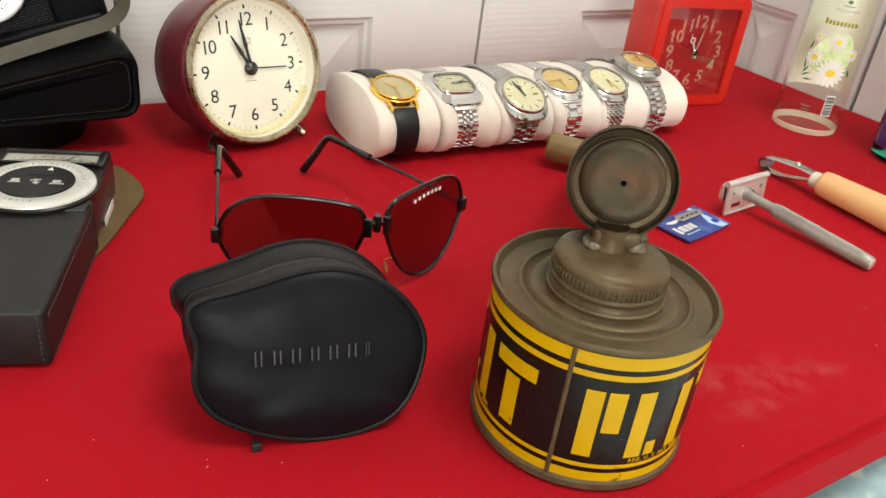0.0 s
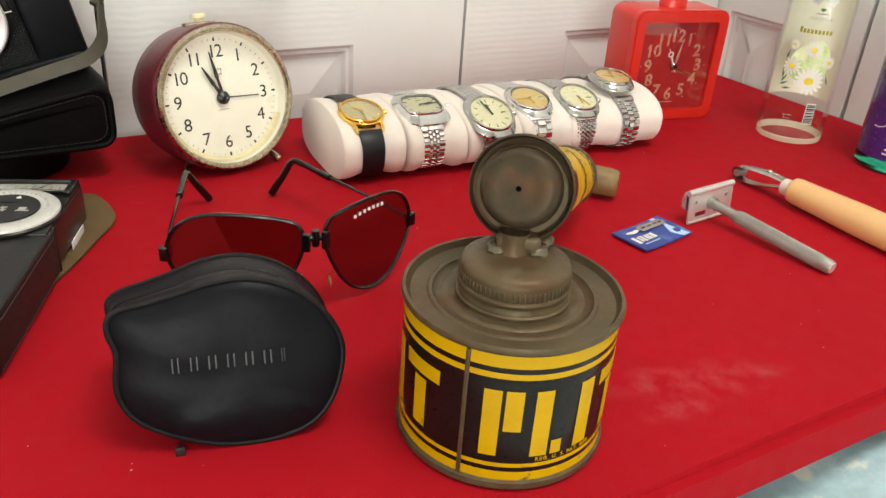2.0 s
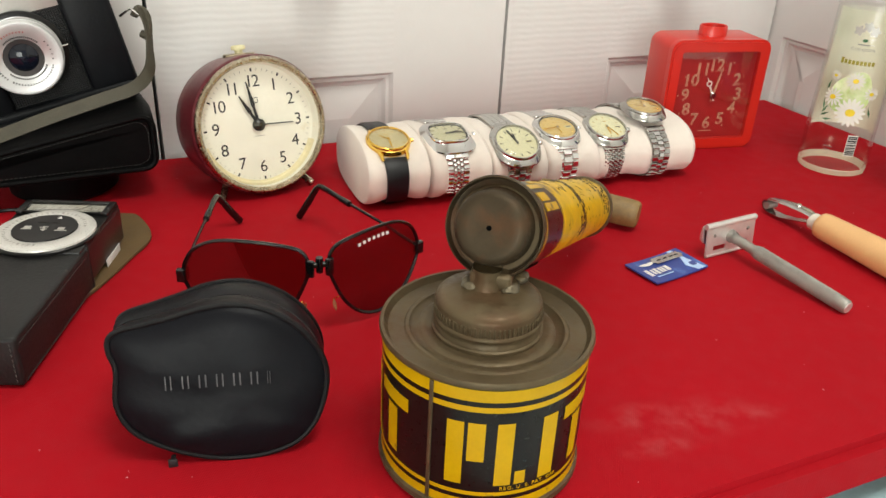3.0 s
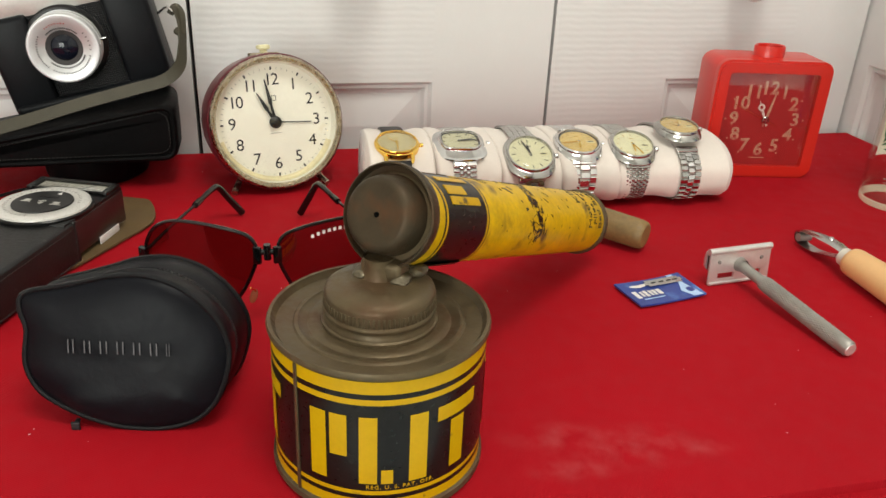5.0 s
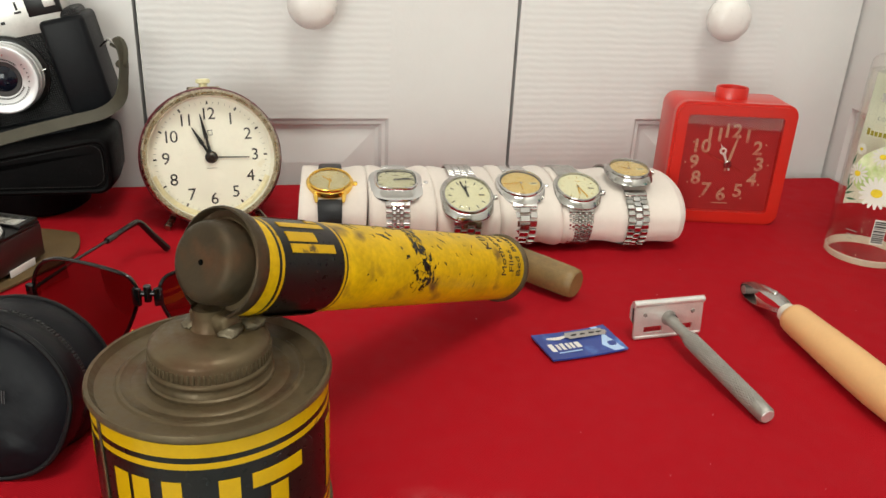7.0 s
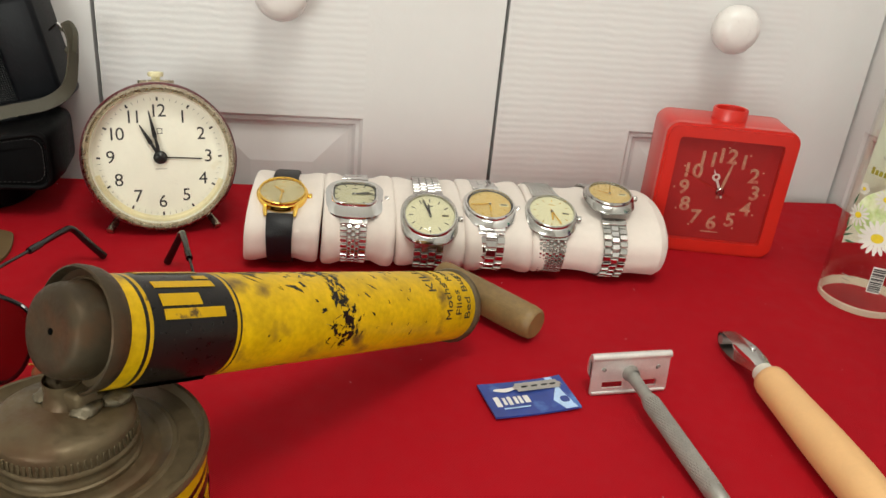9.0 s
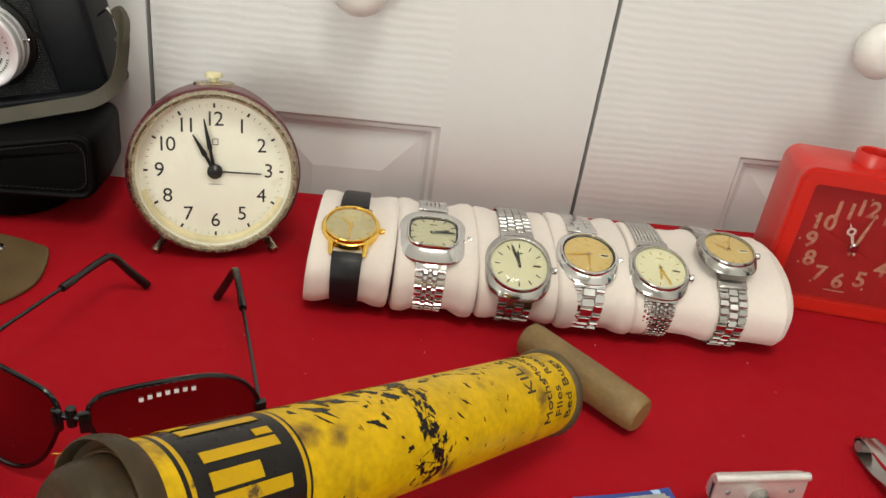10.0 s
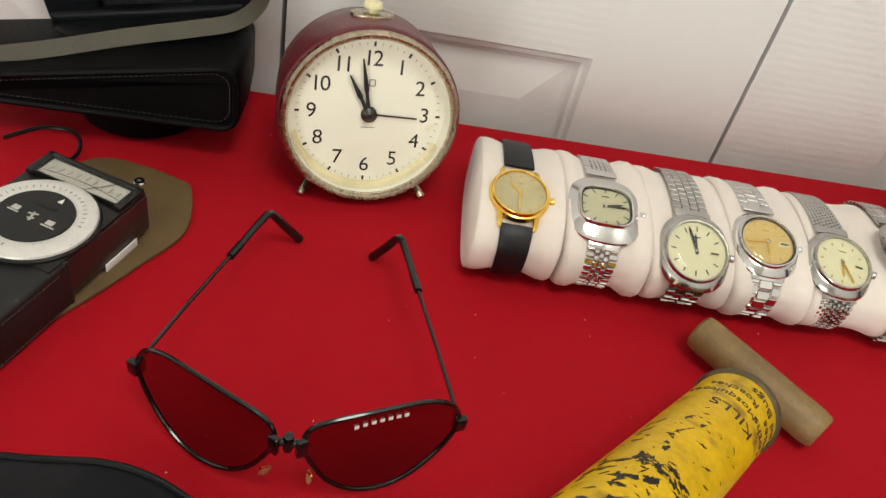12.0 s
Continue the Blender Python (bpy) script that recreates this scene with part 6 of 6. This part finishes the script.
# the cream colour stands in for light gathered in the thick base
BASE_GLASS = light_tinted_glass("base_glass_painted_light", (0.90, 0.89, 0.74), 0.60)
LABEL_CREAM = mat("cream_label", (0.88, 0.87, 0.76), 0.5, vary=0.04, scale=40)
LABEL_GREEN = mat("leaf_green_print", (0.56, 0.72, 0.28), 0.5, vary=0.3, scale=70, spots=(0.86, 0.86, 0.70), spot_at=0.42, spot_scale=70, spot_soft=0.2)
LEAF_DARK = mat("dark_leaf_print", (0.035, 0.16, 0.06), 0.5, vary=0.3)
DAISY_WHITE = mat("daisy_white", (0.80, 0.80, 0.74), 0.5, vary=0.05)
DAISY_YELLOW = mat("daisy_yellow", (0.80, 0.62, 0.02), 0.5, vary=0.15, scale=300)
OLIVE_PRINT = mat("olive_print", (0.30, 0.27, 0.02), 0.4, vary=0.2)
GREY_PRINT = mat("grey_print", (0.28, 0.28, 0.25), 0.5, vary=0.1)
CAP_GREY = mat("silver_grey_cap", (0.55, 0.55, 0.52), 0.35, 0.4, vary=0.05)


def cologne_bottle():
    face = -111.0                       # the way the label looks
    b = thing("cologne_bottle", pose(0.3210, 0.7330, 0), "clear glass cologne bottle with daisy label", "bottle")
    prof = [(0.0290, 0.004), (0.0292, 0.008), (0.0284, 0.080), (0.0274, 0.146), (0.0266, 0.1500), (0.0240, 0.1530), (0.0170, 0.1545)]

    def rad(z):
        for (r0, z0), (r1, z1) in zip(prof, prof[1:]):
            if z0 <= z <= z1:
                return r0 + (r1 - r0) * (z - z0) / (z1 - z0)
        return 0.029

    glass = part("glass", lathe([(0.0270, 0.0006), (0.0286, 0.0016), *prof, (0.0150, 0.1560), (0.0150, 0.166)], 72), BOTTLE_GLASS, b, "clear glass")
    glass.visible_shadow = False
    part("base", lathe([(0.0255, 0.0010), (0.0272, 0.0010), (0.0284, 0.0022), (0.0287, 0.0058), (0.0280, 0.0066), (0.0268, 0.0040), (0.0255, 0.0010)], 64), BASE_GLASS, b, "thick greenish glass base with its caught light painted cream").visible_shadow = False
    part("liquid", lathe([(0, 0.0064), (0.0272, 0.0070), (0.0270, 0.080), (0.0262, 0.143), (0, 0.143)], 64), LIQUID, b, "pale yellow cologne").visible_shadow = False
    part("cap", lathe([(0.0158, 0.1560), (0.0190, 0.1562), (0.0198, 0.1580), (0.0190, 0.1950), (0.0175, 0.1970), (0, 0.1972)], 48), CAP_GREY, b, "silver-grey cap")

    def on_glass(bm, ang, z, off=0.0003):
        for v in bm.verts:
            zz = z + v.co.y
            r = rad(zz) + off + v.co.z
            a = radians(face + ang) + v.co.x / rad(zz)
            v.co = (r * math.cos(a), r * math.sin(a), zz)
        return bm

    # cream label on the far side, seen through the cologne
    def back(z0, z1, a0, a1):
        verts, faces = [], []
        for j in range(9):
            for i in range(17):
                z = z0 + (z1 - z0) * j / 8
                a = radians(face + 180 + a0 + (a1 - a0) * i / 16)
                verts.append(((rad(z) - 0.0012) * math.cos(a), (rad(z) - 0.0012) * math.sin(a), z))
        for j in range(8):
            for i in range(16):
                k = j * 17 + i
                faces.append([k, k + 1, k + 18, k + 17])
        return bm_from(verts, faces)

    part("back_label", back(0.034, 0.140, -72, 72), LABEL_CREAM, b, "cream back label")
    part("green_print", on_glass(cut_fine(prism([(q.x, q.y) for q in catmull([(-0.013, -0.014, 0), (0.004, -0.018, 0), (0.016, -0.008, 0), (0.015, 0.010, 0), (0.006, 0.019, 0), (-0.008, 0.012, 0), (-0.015, 0.002, 0)], 4, True)], 0, 0.0001), 0.006), 4, 0.075, 0.0002), LABEL_GREEN, b, "soft green printed leaves")

    def daisy(ang, z, s, n=17):
        for i in range(n):
            a = 2 * math.pi * i / n
            pet = [(0.25 * s, -0.05 * s), (0.7 * s, -0.12 * s), (0.97 * s, -0.06 * s), (1.0 * s, 0), (0.97 * s, 0.06 * s), (0.7 * s, 0.12 * s), (0.25 * s, 0.05 * s)]
            pm = moved(prism(pet, 0, 0.0001), pose(0, 0, 0.00003 * (i % 3), 0, 0, math.degrees(a)))
            part("petal", on_glass(pm, ang, z, 0.0005), DAISY_WHITE, b, smooth=0)
        part("daisy_heart", on_glass(cut_fine(prism(superellipse(0.62 * s, 0.52 * s, 2, 18), 0, 0.0001), 0.003), ang, z, 0.0008), DAISY_YELLOW, b, smooth=0)

    daisy(12, 0.0590, 0.0125)
    daisy(-21, 0.0700, 0.0080, 13)
    daisy(8, 0.0860, 0.0075, 13)
    daisy(38, 0.0760, 0.0060, 11)
    daisy(-25, 0.0880, 0.0045, 11)
    for ang, z, rot in ((-30, 0.0580, 60), (-34, 0.0620, 100), (-28, 0.0540, 30), (-33, 0.0790, 80), (42, 0.0600, 110), (-22, 0.0500, 10)):
        part("leaf_print", on_glass(moved(prism([(-0.0045, 0), (-0.001, 0.0009), (0.0050, 0), (-0.001, -0.0009)], 0, 0.0001), pose(0, 0, 0, 0, 0, rot)), ang, z, 0.0004), LEAF_DARK, b, smooth=0)
    # brand word as a plain olive bar in pieces; small print as grey bars; the readable word
    for i in range(9):
        part("printed_bar", on_glass(cut_fine(box(0.0022, 0.0034 if i else 0.0048, 0.0001, 0), 0.003), -22 + 6.1 * i, 0.1010 - (0 if i else -0.0006), 0.0004), OLIVE_PRINT, b, smooth=0)
    part("lettering", on_glass(lettering("COLONIA", 0.0036, 0.0001, 1.2), 5, 0.1120, 0.0004), GREY_PRINT, b, "small grey printed word", 0)
    part("printed_bar", on_glass(cut_fine(box(0.0090, 0.0008, 0.0001, 0), 0.003), 5, 0.1160, 0.0004), GREY_PRINT, b, smooth=0)
    part("printed_crest", on_glass(prism(superellipse(0.0042, 0.0026, 2, 14), 0, 0.0001), 5, 0.1195, 0.0004), LEAF_DARK, b, smooth=0)
    for dx, dz in ((-8, 0.1270), (5, 0.1305), (17, 0.1270)):
        part("pale_flower_print", on_glass(prism([(0.0036 * (1 + 0.25 * math.cos(5 * t)) * math.cos(t), 0.0036 * (1 + 0.25 * math.cos(5 * t)) * math.sin(t)) for t in [2 * math.pi * i / 30 for i in range(30)]], 0, 0.0001), dx, dz, 0.0004), CAP_GREY, b, smooth=0)
    # barcode
    part("barcode_ground", on_glass(cut_fine(box(0.0085, 0.0190, 0.0001, 0), 0.003), 28, 0.0300, 0.0004), DAISY_WHITE, b, "white barcode ground", 0)
    rng = random.Random(3)
    z = 0.0215
    while z < 0.0385:
        h = rng.choice((0.0004, 0.0007, 0.0011))
        part("barcode_bar", on_glass(box(0.0075, h, 0.0001, 0), 28, z, 0.0006), INK, b, smooth=0)
        z += h + rng.choice((0.0004, 0.0007))
    for i in range(3):
        part("small_print", on_glass(box(0.0080 - 0.002 * i, 0.0006, 0.0001, 0), -8, 0.0270 - 0.003 * i, 0.0004), GREY_PRINT, b, smooth=0)


cologne_bottle()

PURPLE_LABEL = mat("purple_label", (0.055, 0.018, 0.15), 0.25, vary=0.35, scale=35, spots=(0.015, 0.01, 0.04), spot_at=0.56, spot_scale=40, spot_soft=0.15, coat=0.4)
GREEN_SOAP = glass_mat("green_liquid", (0.05, 0.72, 0.42), 0.05, 1.33)


def soap_bottle():
    b = thing("purple_bottle", pose(0.3940, 0.6720, 0), "bottle with dark purple label and green liquid", "bottle")
    part("bottle_body", lathe([(0, 0.0008), (0.0290, 0.0008), (0.0318, 0.0030), (0.0322, 0.0100), (0.0315, 0.1400), (0.0270, 0.1620), (0.0150, 0.1750), (0.0140, 0.1900), (0, 0.1900)], 56), GREEN_SOAP, b, "clear plastic body with green liquid").visible_shadow = False
    part("label", lathe([(0.0324, 0.0120), (0.0320, 0.1350)], 56), PURPLE_LABEL, b, "dark purple wraparound label")
    part("cap", lathe([(0.0160, 0.1860), (0.0170, 0.1880), (0.0170, 0.2080), (0.0155, 0.2100), (0, 0.2100)], 40), METER_BLACK, b, "dark cap")
    for i in range(4):
        part("small_print", wrapped(cut_fine(box(0.012 - 0.002 * i, 0.0012, 0.0002, 0, (0, 0.018 + 0.0036 * i, 0)), 0.003), 0.0325, -125), WHITE_PRINT, b, smooth=0)
    part("label_swirl", wrapped(cut_fine(sweep([(x, 0.050 + 0.012 * math.sin(x * 90), 0) for x in [-0.02 + 0.004 * i for i in range(11)]], 0.0005, 6), 0.004), 0.0323, -125), CAP_GREY, b)


soap_bottle()

# lint and dust specks on the cloth
rng = random.Random(11)
specks = []
for i in range(110):
    u, v = rng.uniform(-0.62, 0.33), rng.uniform(-0.48, -0.02)
    s = rng.uniform(0.00012, 0.00028)
    specks.append(moved(box(s * rng.uniform(1, 4), s, s * 0.5, 0), WALL @ pose(u, v, 0.0001, 0, 0, rng.uniform(0, 180))))
tagged(part("lint", joined(*specks), WHITE_PRINT, None, "tiny pale lint specks scattered on the red cloth", 0), category="lint", kind="stuff")
